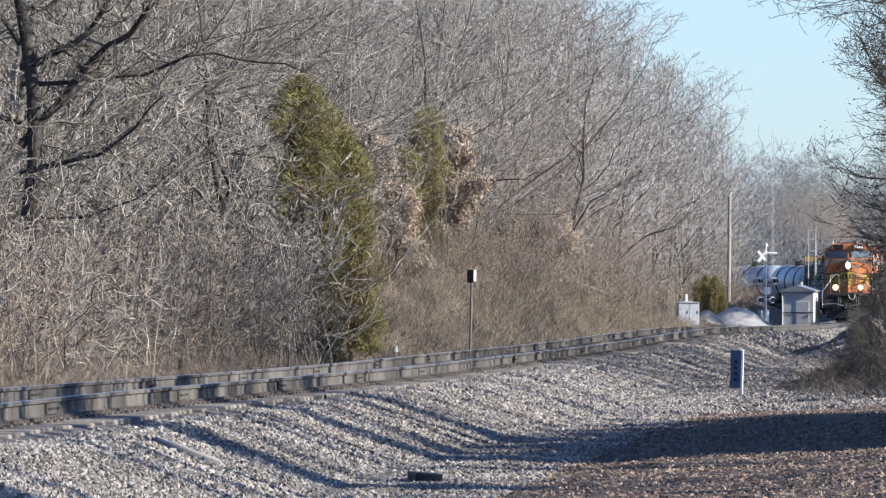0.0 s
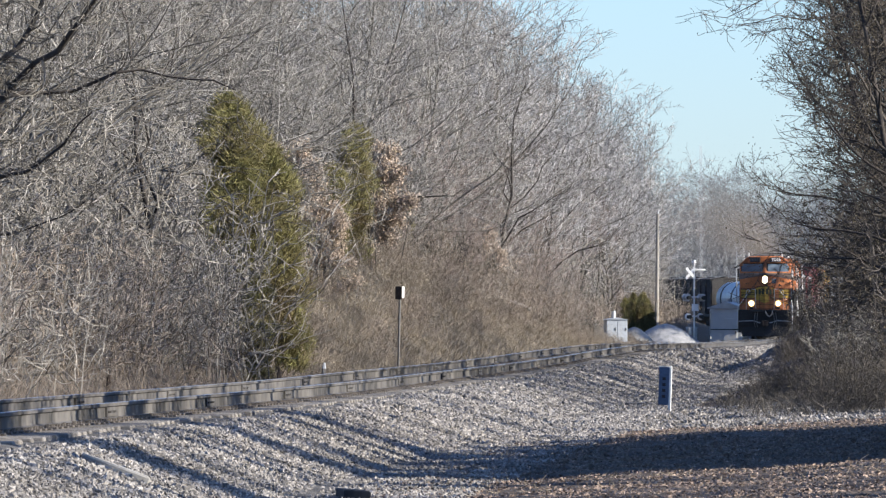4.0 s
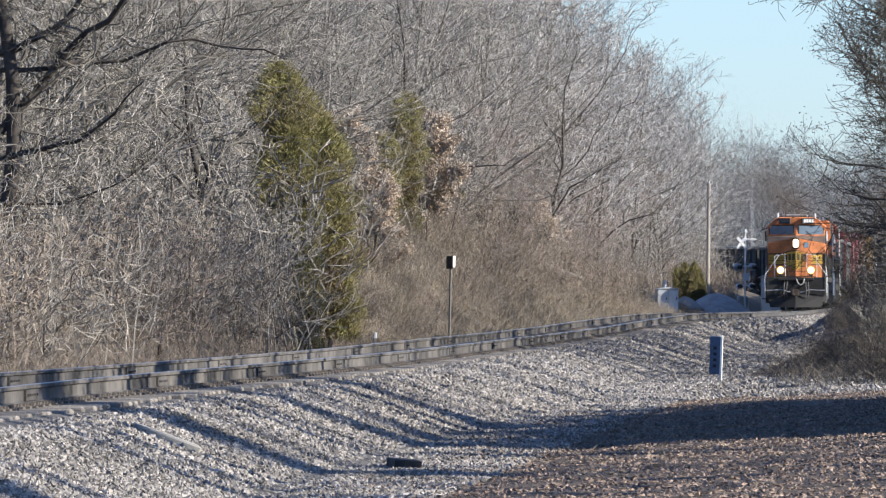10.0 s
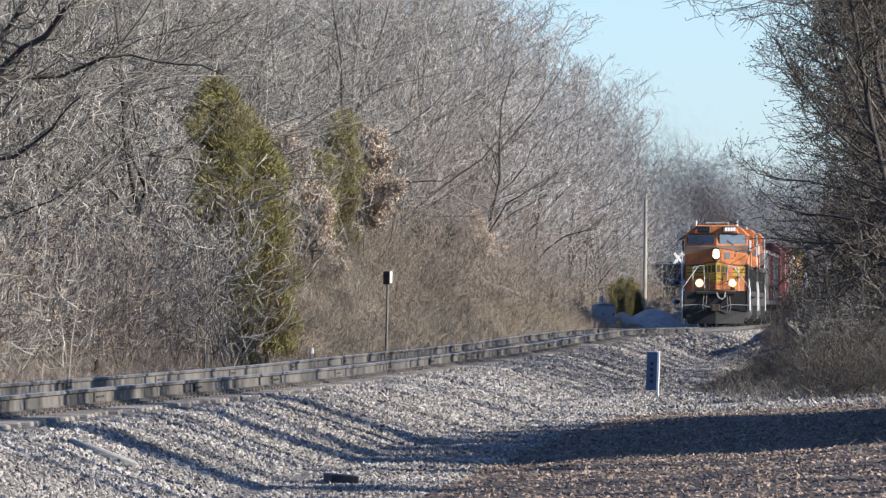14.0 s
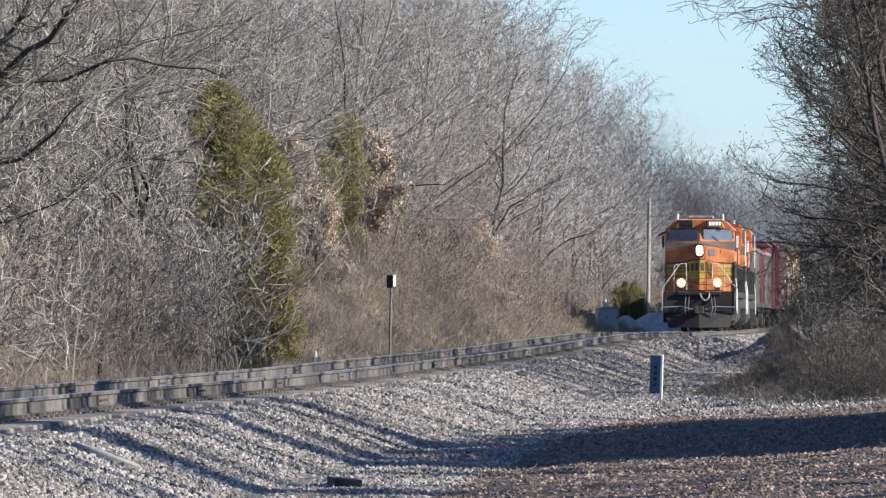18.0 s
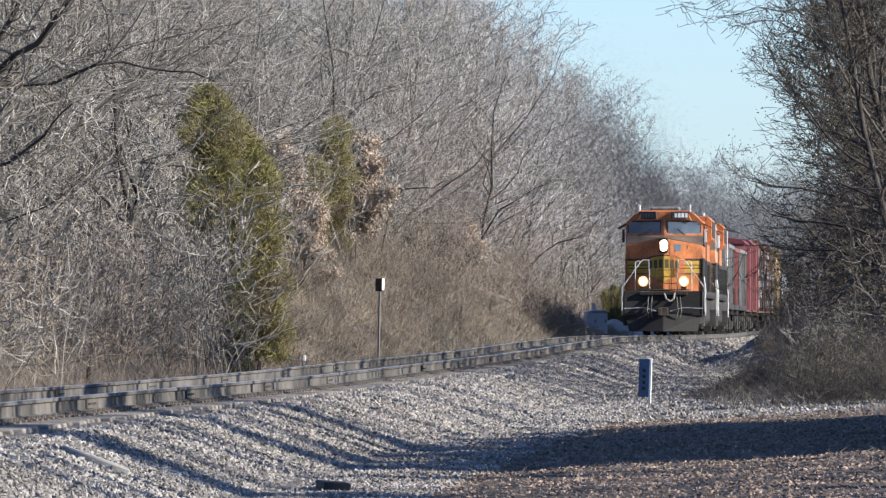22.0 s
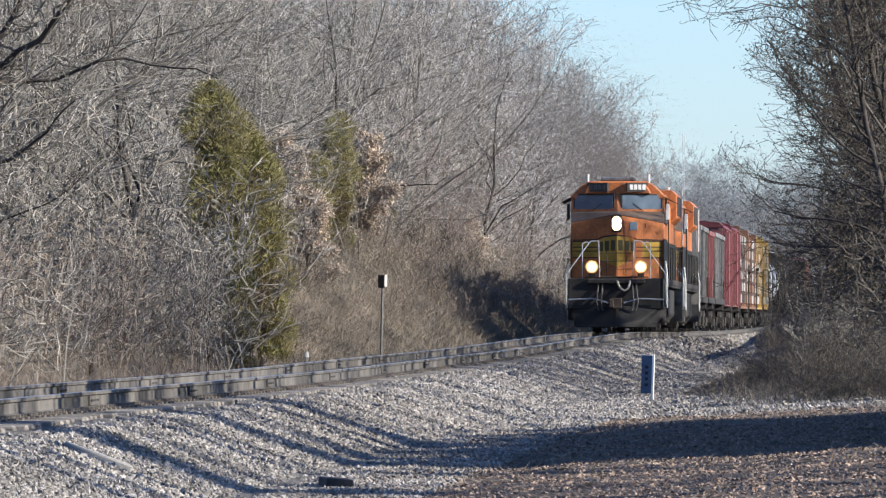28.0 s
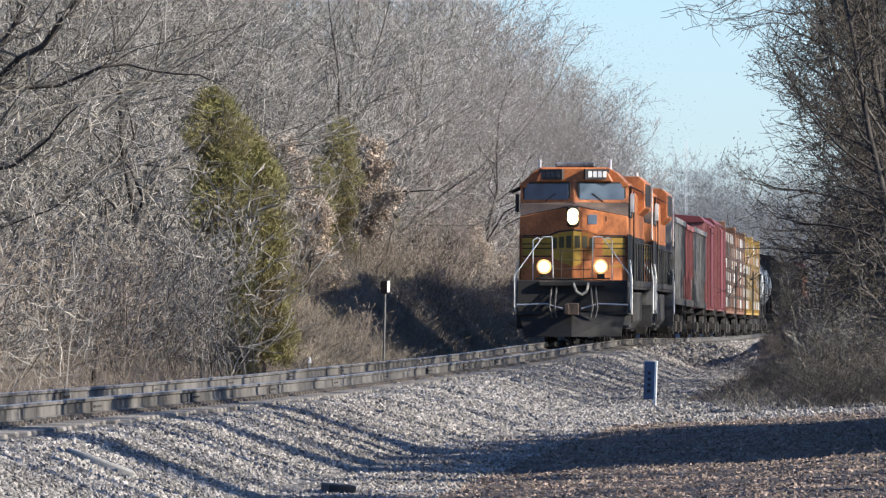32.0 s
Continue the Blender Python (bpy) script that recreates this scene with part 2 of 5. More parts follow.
def tubes(segs, k=3):
    """Tapered tubes from rows of x0 y0 z0 x1 y1 z1 r0 r1."""
    s = np.asarray(segs, dtype=np.float64)
    a, b, r0, r1 = s[:, 0:3], s[:, 3:6], s[:, 6], s[:, 7]
    d = b - a
    d /= np.maximum(np.linalg.norm(d, axis=1, keepdims=True), 1e-9)
    ref = np.where(np.abs(d[:, 2:3]) > 0.9, [[1.0, 0, 0]], [[0, 0, 1.0]])
    u = np.cross(d, ref)
    u /= np.linalg.norm(u, axis=1, keepdims=True)
    w = np.cross(d, u)
    n = len(s)
    v = np.empty((n, 2 * k, 3))
    for i in range(k):
        c, q = math.cos(2 * math.pi * i / k), math.sin(2 * math.pi * i / k)
        o = u * c + w * q
        v[:, i], v[:, k + i] = a + o * r0[:, None], b + o * r1[:, None]
    base = np.arange(n)[:, None, None] * 2 * k
    f = np.array([[i, (i + 1) % k, k + (i + 1) % k, k + i] for i in range(k)])[None]
    return v.reshape(-1, 3), (base + f).reshape(-1, 4)


def thing(name, label, category, m=None, group="", kind=""):
    ob = new(name)
    ob.empty_display_size = 0.2
    if m:
        ob.matrix_world = m
    return tagged(ob, label, category, group, kind)


# ---- the line of the track ----
SLOPE, X0 = 0.087 / K, -8.98
HEAD = math.atan(SLOPE)
BEND_Y, BEND_R = 668.0, 220.0


def centre_line():
    pts, x, y, h = [], X0 - SLOPE * 60, -60.0, HEAD
    while y < 1100:
        pts.append((x, y, h))
        if y > BEND_Y and h > radians(-24):
            h -= 0.5 / BEND_R
        x, y = x + math.sin(h) * 0.5, y + math.cos(h) * 0.5
    return np.array(pts)


LINE = centre_line()
LINE_S = np.arange(len(LINE)) * 0.5


def xc(y):
    return float(np.interp(y, LINE[:, 1], LINE[:, 0]))


def rail_z(y):
    return float(np.interp(y, RZ_Y, RZ_Z))


_y = [-100, 30, 48, 55, 64, 77, 91, 104, 118, 130, 150, 165, 183, 208, 235, 262, 300, 340, 3000]
_d = [0.92, 0.92, 0.93, 0.965, 1.01, 1.062, 1.075, 1.10, 1.10, 1.065, 1.05, 1.10, 1.24, 1.37, 1.52, 1.63, 1.74, 1.8, 1.8]
RZ_Y = np.arange(-100, 700, 1.0)
RZ_Z = EYE - np.convolve(np.pad(np.interp(RZ_Y, np.array(_y) * K, _d), 6, mode="edge"), np.ones(13) / 13, "valid")


def on_line(s):
    """Place and heading at a distance s along the line from its camera-side end."""
    return float(np.interp(s, LINE_S, LINE[:, 0])), float(np.interp(s, LINE_S, LINE[:, 1])), float(np.interp(s, LINE_S, LINE[:, 2]))


def s_of_y(y):
    return float(np.interp(y, LINE[:, 1], LINE_S))


# ---- ground ----
def base_z(y):
    return float(np.interp(y / K, [-60, 30, 51, 70, 89, 150, 250, 320, 600, 900], [0.05, 0.05, 0.05, 0.02, 0.0, -0.15, -0.5, -0.55, -0.4, 0.5]))


def cut_bank(y):
    """How far the far side of the line is a steep cut bank, 0 to 1."""
    return float(np.interp(y / K, [132, 157, 196, 238], [0, 1, 1, 0]))


def ground_z(x, y):
    d = x - xc(y)
    r, g = rail_z(y), base_z(y)
    if d >= 0:
        z = float(np.interp(d, [0, 1.28, 1.36, 1.75, 3.25, 5.0, 8.5, 13, 30, 200], [r - 0.21, r - 0.21, r - 0.26, r - 0.29, g, g + 0.02, g + 0.2, g + 0.45, g + 0.9, g + 0.9]))
        amp = 0.05 if d > 3.3 else 0.02
    else:
        z = float(np.interp(-d, [0, 1.4, 1.8, 3.6, 5.0, 10, 14, 45, 100, 300], [r - 0.21, r - 0.21, r - 0.27, r - 0.85, r - 0.75, r + 1.1, r + 1.6, r + 5, r + 9, r + 10]))
        w = cut_bank(y)
        if w:
            cut = float(np.interp(-d, [0, 1.4, 1.8, 3.4, 4.0, 5.0, 6.5, 8, 10, 14, 45, 100, 300], [r - 0.21, r - 0.21, r - 0.27, r - 0.7, r - 0.5, r + 0.35, r + 1.75, r + 2.6, r + 3.1, r + 3.5, r + 5.5, r + 9, r + 10]))
            z += (cut - z) * w
        amp = 0.015 if d > -3.6 else 0.12 + 0.14 * w
    n = y / K
    if d > 4.4 and n < 90:            # low ridges of blown leaves
        z += 0.045 * noise.noise(Vector((x * 0.35, y * 0.75, 17))) * min(1, d - 4.4)
    if d > 5.2 and 98 < n < 240:      # the low earth bank under the shrubs
        z += float(np.interp(n, [98, 118, 165, 240], [0, 1, 1, 0])) * float(np.interp(d, [5.2, 6.2, 7.2, 9, 14], [0, 0.3, 0.75, 1.1, 1.1]))
    if d > 3.3 and 138 < n < 235:     # a steeper spoil bank nearer the rails
        z += float(np.interp(n, [138, 158, 190, 235], [0, 1, 1, 0])) * float(np.interp(d, [3.3, 4.0, 5.0, 6.0, 9.0], [0, 0.4, 1.25, 1.3, 0.6]))
    return z + amp * noise.noise(Vector((x * 0.6, y * 0.25, 3))) + amp * 0.5 * noise.noise(Vector((x * 1.7, y * 0.8, 9)))


def build_ground():
    ys = sorted(set([-60, -20, 10] + list(np.arange(44, 210, 1.0)) + list(np.arange(210, 560, 3.0)) + list(np.arange(560, 900, 8)) + [920, 960, 1000, 1100, 1300, 2000, 4000]))
    ds = sorted(set([-1800, -700, -300, -150, -90, -60, -40] + list(np.arange(-30, -5, 1.2)) + list(np.arange(-5, 5.2, 0.3)) + list(np.arange(5.6, 15, 0.7)) + [17, 20, 25, 32, 45, 70, 110, 200, 400, 900, 1800]))
    vs, fs, ms = [], [], []
    for y in ys:
        for d in ds:
            x = xc(y) + d
            vs.append((x, y, ground_z(x, y)))
    n = len(ds)
    for j in range(len(ys) - 1):
        for i in range(n - 1):
            fs.append((j * n + i, j * n + i + 1, (j + 1) * n + i + 1, (j + 1) * n + i))
            dm = (ds[i] + ds[i + 1]) / 2
            n0 = ys[j] / K
            ms.append(0 if -3.7 < dm < 4.6 or (0 < dm < 9 and 75.5 < n0 < 94) else (1 if dm > 0 else 2))
    me = fast_mesh("ground", vs, fs, M["gravel"], True)
    me.materials.append(M["litter"])
    me.materials.append(M["soil"])
    me.polygons.foreach_set("material_index", np.array(ms, dtype=np.int32))
    tagged(new("ground", me), "ballast bank beside the rails, leaf-strewn verge and dry grass bank", "ground", kind="structure")


build_ground()


# ---- track ----
def rail_section():
    """Half-profile of a flat-bottomed rail, foot at 0, head at 0.17."""
    h = [(0.068, 0.0), (0.068, 0.012), (0.012, 0.03), (0.010, 0.125), (0.036, 0.138), (0.036, 0.163), (0.028, 0.17)]
    return h + [(-x, z) for x, z in reversed(h)]


def build_track():
    track = thing("railway_track", "weathered steel rails spiked to grey wooden ties in pale ballast", "railway track", kind="structure")
    sec = rail_section()
    s, s1, step = s_of_y(50), s_of_y(860), 11.9
    while s < s1:
        for side in (-0.7525, 0.7525):
            rings = []
            for t in np.linspace(s, s + step - 0.012, 7):
                x, y, h = on_line(t)
                z = rail_z(y) - 0.17
                rings.append([(x + math.cos(h) * (side + px), y - math.sin(h) * (side + px), z + pz) for px, pz in sec])
            rail = part("rail", Geo().ring_loft(rings), M["rail"], track)
            rail.data.materials.append(M["railtop"])
            for p in rail.data.polygons:
                if p.normal.z > 0.9 and p.center.z > rail_z(p.center.y) - 0.02:
                    p.material_index = 1
            if on_line(s)[1] < 320:
                x, y, h = on_line(s)
                m = pose(x + math.cos(h) * side, y - math.sin(h) * side, rail_z(y) - 0.17, 0, 0, -math.degrees(h))
                g = Geo()
                for q in (-1, 1):
                    g.box(q * 0.014, q * 0.034, -0.45, 0.45, 0.035, 0.128, m)
                    for b in (-0.36, -0.2, -0.07, 0.07, 0.2, 0.36):
                        g.box(q * 0.03, q * 0.05, b - 0.012, b + 0.012, 0.07, 0.092, m)
                part("joint_bar", g, M["rail"], track)
        s += step
    # ties, tie plates, spikes and rail anchors
    ties = []
    for i in range(4):
        g = Geo()
        rr = random.Random(i)
        l, w = 1.29 + rr.uniform(-0.05, 0.05), 0.112
        g.box(-l, l, -w, w, -0.17, 0.0)
        ties.append(g.mesh("tie", M["tie"], 0.012))
    plate = Geo()
    for side in (-0.7525, 0.7525):
        plate.box(side - 0.17, side + 0.17, -0.1, 0.1, 0.002, 0.02)
        for q in (-1, 1):
            for e in (-0.06, 0.06):
                plate.box(side + q * 0.075 - 0.014, side + q * 0.075 + 0.014, e - 0.014, e + 0.014, 0.02, 0.045)
            plate.box(side + q * 0.085 - 0.02, side + q * 0.085 + 0.02, -0.16, -0.125, -0.01, 0.04)
            plate.box(side + q * 0.085 - 0.02, side + q * 0.085 + 0.02, 0.125, 0.16, -0.01, 0.04)
    plate_me = plate.mesh("tie_plate", M["clip"])
    s, n, rest = s_of_y(66), 0, Geo()
    rr = random.Random(5)
    while s < s1:
        x, y, h = on_line(s)
        m = pose(x, y, rail_z(y) - 0.19 + rr.uniform(-0.006, 0.004), 0, 0, -math.degrees(h) + rr.uniform(-0.8, 0.8))
        if n < 290:
            t = part("tie", ties[rr.randrange(4)], None, track)
            t.matrix_basis = m
            p = part("tie_plate", plate_me, None, track)
            p.matrix_basis = m
        else:
            rest.box(-1.29, 1.29, -0.112, 0.112, -0.15, 0.0, m)
        s += 0.5 + rr.uniform(-0.025, 0.025)
        n += 1
    tagged(part("far_ties", rest, M["tie"], track), "row of weathered ties", kind="stuff")


build_track()


def build_stones():
    """Crushed stone on the shoulder: small uneven blocks."""
    rng = np.random.default_rng(7)
    block = np.array([(1, 0, 0), (0, 1, 0), (-1, 0, 0), (0, -1, 0), (0, 0, 1), (0, 0, -1)], float) * 1.35
    faces = np.array([(0, 1, 4), (1, 2, 4), (2, 3, 4), (3, 0, 4), (1, 0, 5), (2, 1, 5), (3, 2, 5), (0, 3, 5)])
    parts = []
    for n, y0, y1, power, d0, d1 in ((150000, 56, 240, 1.6, 1.36, 4.8), (4000, 56, 150, 1.4, -1.1, 1.1), (12000, 236, 460, 1.0, 1.3, 4.4), (8000, 121, 152, 1.0, 4.4, 9.0)):
        parts.append((y0 + (y1 - y0) * rng.random(n) ** power, d0 + (d1 - d0) * rng.random(n)))
    y, d = np.concatenate([p[0] for p in parts]), np.concatenate([p[1] for p in parts])
    n = len(y)
    size = rng.uniform(0.009, 0.023, n) * (1 + (y > 110) * 0.35 + (y > 236) * 1.2)
    x = np.interp(y, LINE[:, 1], LINE[:, 0]) + d
    z = np.array([ground_z(a, b) for a, b in zip(x, y)]) + size * 0.35 - np.where(np.abs(d) < 1.2, 0.02, 0)
    sc = size[:, None] * rng.uniform(0.6, 1.35, (n, 3))
    v = (block[None] * rng.uniform(0.6, 1.2, (n, 6, 1)) + rng.uniform(-0.35, 0.35, (n, 6, 3))) * sc[:, None, :]
    a = rng.normal(size=(n, 4))
    a /= np.linalg.norm(a, axis=1, keepdims=True)
    w, i, j, k = a.T
    rot = np.stack([np.stack([1 - 2 * (j * j + k * k), 2 * (i * j - k * w), 2 * (i * k + j * w)], 1),
                    np.stack([2 * (i * j + k * w), 1 - 2 * (i * i + k * k), 2 * (j * k - i * w)], 1),
                    np.stack([2 * (i * k - j * w), 2 * (j * k + i * w), 1 - 2 * (i * i + j * j)], 1)], 1)
    v = np.einsum("nij,nkj->nki", rot, v) + np.stack([x, y, z], 1)[:, None, :]
    f = np.arange(n)[:, None, None] * 6 + faces[None]
    me = fast_mesh("ballast_stones", v.reshape(-1, 3), f.reshape(-1, 3), M["stone"])
    tagged(new("ballast_stones", me), "loose pale grey crushed ballast stones", "ballast", kind="stuff")


build_stones()


# ---- trees ----
def branchy(seed, height, r0, levels=3, spread=1.0, low=0.18, kids=(16, 7, 5), up=0.55, lean=0.0, bend=0.25, reach=1.0, seg=(5, 5, 3, 2), fine=0.0095):
    """Rows of tapered segments of a bare tree: trunk and limbs first, then twigs."""
    rr = random.Random(seed)
    thick, thin = [], []

    def shoot(p, d, length, r, level):
        n = seg[level]
        pts = [p]
        for i in range(n):
            d = (d + Vector((rr.gauss(0, 1), rr.gauss(0, 1), rr.gauss(0, 0.7) + (0.12 if level else 0.35))) * bend * (0.35, 0.95, 1.0, 0.9)[level]).normalized()
            q = pts[-1] + d * (length / n)
            ra, rb = r * (1 - i / n * 0.85), r * (1 - (i + 1) / n * 0.85)
            (thick if level < 2 else thin).append((*pts[-1], *q, max(ra, fine), max(rb, fine * 0.65)))
            pts.append(q)
        if level >= levels:
            return
        k = kids[level]
        lo = low if level == 0 else 0.15
        for j in range(k):
            f = min(lo + (1 - lo) * (j + rr.random()) / k, 0.985)
            i = min(int(f * n), n - 1)
            a = pts[i].lerp(pts[i + 1], f * n - i)
            along = (pts[i + 1] - pts[i]).normalized()
            side = Vector((rr.gauss(0, 1), rr.gauss(0, 1), rr.gauss(0, 0.5))).normalized()
            side = (side - along * side.dot(along)).normalized()
            ang = rr.uniform(0.55, 1.3) * spread
            nd = (along * math.cos(ang) + side * math.sin(ang) + Vector((0, 0, up * 0.35))).normalized()
            shoot(a, nd, length * rr.uniform(0.28, 0.55) * (1.2 - f * 0.6) * (reach if level == 0 else 1), r * (1 - f * 0.8) * rr.uniform(0.35, 0.6), level + 1)

    shoot(Vector((0, 0, -0.3)), Vector((lean, 0, 1)).normalized(), height, r0, 0)
    return thick, thin


def tree_proto(name, label, seed, height, r0, bark, twig, group, leaves=0, **kw):
    thick, thin = branchy(seed, height, r0, **kw)
    ob = thing(name, label, "tree", group=group)
    v, f = tubes(thick, 5)
    part("trunk", fast_mesh("trunk", v, f, bark, True), None, ob)
    v, f = tubes(thin, 3)
    part("crown", fast_mesh("crown", v, f, twig), None, ob, "fine bare twigs")
    if leaves:
        rng = np.random.default_rng(seed)
        ends = np.array([s[3:6] for s in thin])
        clump = ends[rng.integers(0, len(ends), leaves // 10)]
        v, f = leaf_quads(rng, np.repeat(clump, 10, axis=0) + rng.normal(0, 0.09, (len(clump) * 10, 3)), 0.02)
        part("leaves", fast_mesh("leaves", v, f, M["leaf_dark"]), None, ob, "clusters of dark clinging leaves")
    return ob


def bush_proto(label, seed, height, stems, width, mat, group, kids=(7, 4), r=0.014, leaves=0):
    """A leafless shrub: many stems from one base."""
    rr = random.Random(seed)
    lower, upper = [], []
    for i in range(stems):
        a, b = branchy(seed * 100 + i, height * rr.uniform(0.55, 1.05), r * rr.uniform(0.7, 1.4), levels=2, kids=kids, low=0.15, up=0.4, lean=rr.uniform(-0.1, 0.1), bend=0.35)
        ox, oy, tx, ty = rr.gauss(0, width * 0.4), rr.gauss(0, width * 0.4), rr.gauss(0, 0.22), rr.gauss(0, 0.22)
        for segs, out in ((a, lower), (b, upper)):
            for s in segs:
                out.append((s[0] + ox + tx * s[2], s[1] + oy + ty * s[2], s[2], s[3] + ox + tx * s[5], s[4] + oy + ty * s[5], s[5], s[6], s[7]))
    ob = thing("shrub", label, "shrub", group=group)
    v, f = tubes(lower, 3)
    tagged(part("stem_growth", fast_mesh("stem_growth", v, f, mat), None, ob), kind="stuff")
    v, f = tubes(upper, 3)
    part("crown", fast_mesh("crown", v, f, mat), None, ob, "fine bare twigs")
    if leaves:
        rng = np.random.default_rng(seed)
        ends = np.array([s[3:6] for s in upper])
        clump = ends[rng.integers(0, len(ends), leaves // 12)]
        v, f = leaf_quads(rng, np.repeat(clump, 12, axis=0) + rng.normal(0, 0.11, (len(clump) * 12, 3)) * 0.65, 0.034)
        part("leaves", fast_mesh("leaves", v, f, M["leaf_dark"]), None, ob, "clusters of dark clinging leaves")
    return ob


def sprays(rng, centres, dirs, size, n_each, fan=0.6, thick=0.13):
    """Small pointed foliage sprays, three-sided, round each centre."""
    c = np.repeat(centres, n_each, axis=0)
    d = np.repeat(dirs, n_each, axis=0) + rng.normal(0, fan, (len(c), 3))
    d /= np.linalg.norm(d, axis=1, keepdims=True)
    ln = size * rng.uniform(0.6, 1.4, len(c))
    a = c + rng.normal(0, size * 0.7, (len(c), 3))
    b = a + d * ln[:, None]
    return tubes(np.hstack([a, b, (ln * thick)[:, None], (ln * 0.02)[:, None]]), 3)


def cedar_proto(label, seed, height, width, lean=0.0, n=420, each=16, low=0.04):
    """An evergreen of uneven columns of upswept foliage."""
    rng = np.random.default_rng(seed)
    ob = thing("cedar_tree", label, "tree", group="cedars on the bank")
    segs = [(0, 0, -0.3, lean * 0.5, 0, height * 0.5, 0.1, 0.06), (lean * 0.5, 0, height * 0.5, lean, 0, height * 0.97, 0.06, 0.01)]
    cs, ds = [], []
    for i in range(n):
        f = rng.random() ** 1.15
        z = height * low + f * height * (0.99 - low)
        lump = 0.85 + 0.6 * noise.noise(Vector((f * 7, seed * 3.1, 0)))
        rad = width * 0.5 * (1 - f) ** 0.42 * lump * (0.4 + 0.6 * min(1, f * 3))
        a = rng.random() * 2 * math.pi
        rad *= 0.75 + 0.4 * noise.noise(Vector((math.cos(a) * 2, math.sin(a) * 2, f * 8 + seed)))
        q = rng.random() ** 0.5
        x, y = math.cos(a) * rad * q, math.sin(a) * rad * q
        cs.append((x + lean * z / height, y, z))
        ds.append((math.cos(a) * 0.7, math.sin(a) * 0.7, 0.75))
        if i % 3 == 0:
            segs.append((lean * z / height, 0, max(0, z - rad * 0.5), x + lean * z / height, y, z, 0.016, 0.005))
    v, f = tubes(segs, 4)
    part("trunk", fast_mesh("trunk", v, f, M["bark"], True), None, ob)
    v, f = sprays(rng, np.array(cs), np.array(ds), 0.13, each, 0.6, 0.07)
    part("crown", fast_mesh("crown", v, f, M["cedar"]), None, ob, "olive green and bronze scale foliage")
    return ob


def leafy_oak(label, seed, height, width, n=2600):
    """A small oak that keeps its dead tan leaves."""
    rng = np.random.default_rng(seed)
    thick, thin = branchy(seed, height, 0.08, kids=(14, 6, 4), low=0.1, up=0.6)
    ob = thing("oak_tree", label, "tree")
    v, f = tubes(thick + thin, 3)
    part("trunk", fast_mesh("trunk", v, f, M["bark"]), None, ob)
    ends = np.array([s[3:6] for s in thin])
    p = ends[rng.integers(0, len(ends), n)] + rng.normal(0, 0.11, (n, 3))
    v, f = leaf_quads(rng, p, 0.046)
    part("leaves", fast_mesh("leaves", v, f, M["leaf_tan"]), None, ob, "clinging dead tan leaves")
    return ob


def leaf_quads(rng, p, size, flat=1.0):
    """Curled leaves: two triangles' worth of bent quad at each place."""
    n = len(p)
    u = rng.normal(size=(n, 3)) * (1, 1, flat)
    u /= np.linalg.norm(u, axis=1, keepdims=True)
    w = np.cross(u, rng.normal(size=(n, 3)) * (flat, flat, 1))
    w /= np.linalg.norm(w, axis=1, keepdims=True)
    nn = np.cross(u, w)
    s = size * rng.uniform(0.6, 1.4, (n, 1))
    v = np.stack([p - u * s, p - w * s * 0.5 + nn * s * 0.25, p + u * s, p + w * s * 0.5 + nn * s * 0.25], axis=1).reshape(-1, 3)
    i = np.arange(n)[:, None] * 4
    f = np.concatenate([i + np.array([[0, 1, 2]]), i + np.array([[0, 2, 3]])])
    return v, f


USED = set()


def put(p, x, y, s=1.0, turn=0.0, tilt=0.0, sink=0.05):
    """Set a thing, or a copy of it once it is used, on the ground."""
    m = pose(x, y, ground_z(x, y) - sink, tilt, 0, turn)
    if p not in USED:
        USED.add(p)
        p.matrix_basis = m @ Matrix.Diagonal((s, s, s, 1))
        return p
    c = copy_thing(p, m)
    c.scale = (s, s, s)
    return c


def joined(name, label, category, mat, protos, places):
    """ONE object of stuff from many set-out copies of the bare growth of some protos."""
    stock = []
    for p in protos:
        for c in p.children:
            me = c.data
            if me.polygons[0].loop_total == 4:
                v, f = np.empty(len(me.vertices) * 3), np.empty(len(me.polygons) * 4, dtype=np.int32)
                me.vertices.foreach_get("co", v)
                me.loops.foreach_get("vertex_index", f)
                stock.append((p, v.reshape(-1, 3), f.reshape(-1, 4)))
    vs, fs, o = [], [], 0
    for p, m in places:
        a = np.array(m)
        for q, v, f in stock:
            if q is p:
                vs.append(v @ a[:3, :3].T + a[:3, 3])
                fs.append(f + o)
                o += len(v)
    tagged(new(name, fast_mesh(name, np.concatenate(vs), np.concatenate(fs), mat)), label, category, kind="stuff")


def spot(x, y, s, turn, sink=0.05):
    return pose(x, y, ground_z(x, y) - sink, 0, 0, turn) @ Matrix.Diagonal((s, s, s, 1))


def strip(protos, seed, d, n0, n1, step, s0, s1, jit):
    """Places along the line for growth that is joined."""
    rr = random.Random(seed)
    n, out = n0, []
    while n < n1:
        y = n * K
        out.append((rr.choice(protos), spot(side_x(d + rr.uniform(-jit, jit), y), y, rr.uniform(s0, s1), rr.uniform(0, 360))))
        n += step * rr.uniform(0.7, 1.3)
    return out


def side_x(d, y):
    """x at the offset d from the straight line of the track."""
    return X0 + SLOPE * y + d


def row(protos, seed, d, n0, n1, step, s0, s1, jit=2.0):
    """A row of trees beside the track, thinning with distance."""
    rr = random.Random(seed)
    n, i = n0, rr.randrange(9)
    while n < n1:
        y = n * K
        put(protos[i % len(protos)], side_x(d + rr.uniform(-jit, jit), y), y, rr.uniform(s0, s1), rr.uniform(0, 360), rr.uniform(-5, 5), 0.05 + (1.7 * cut_bank(y) if d < -11 else 0))
        n += step * rr.uniform(0.7, 1.3) * (1 + max(0, n - 150) / 90)
        i += 1


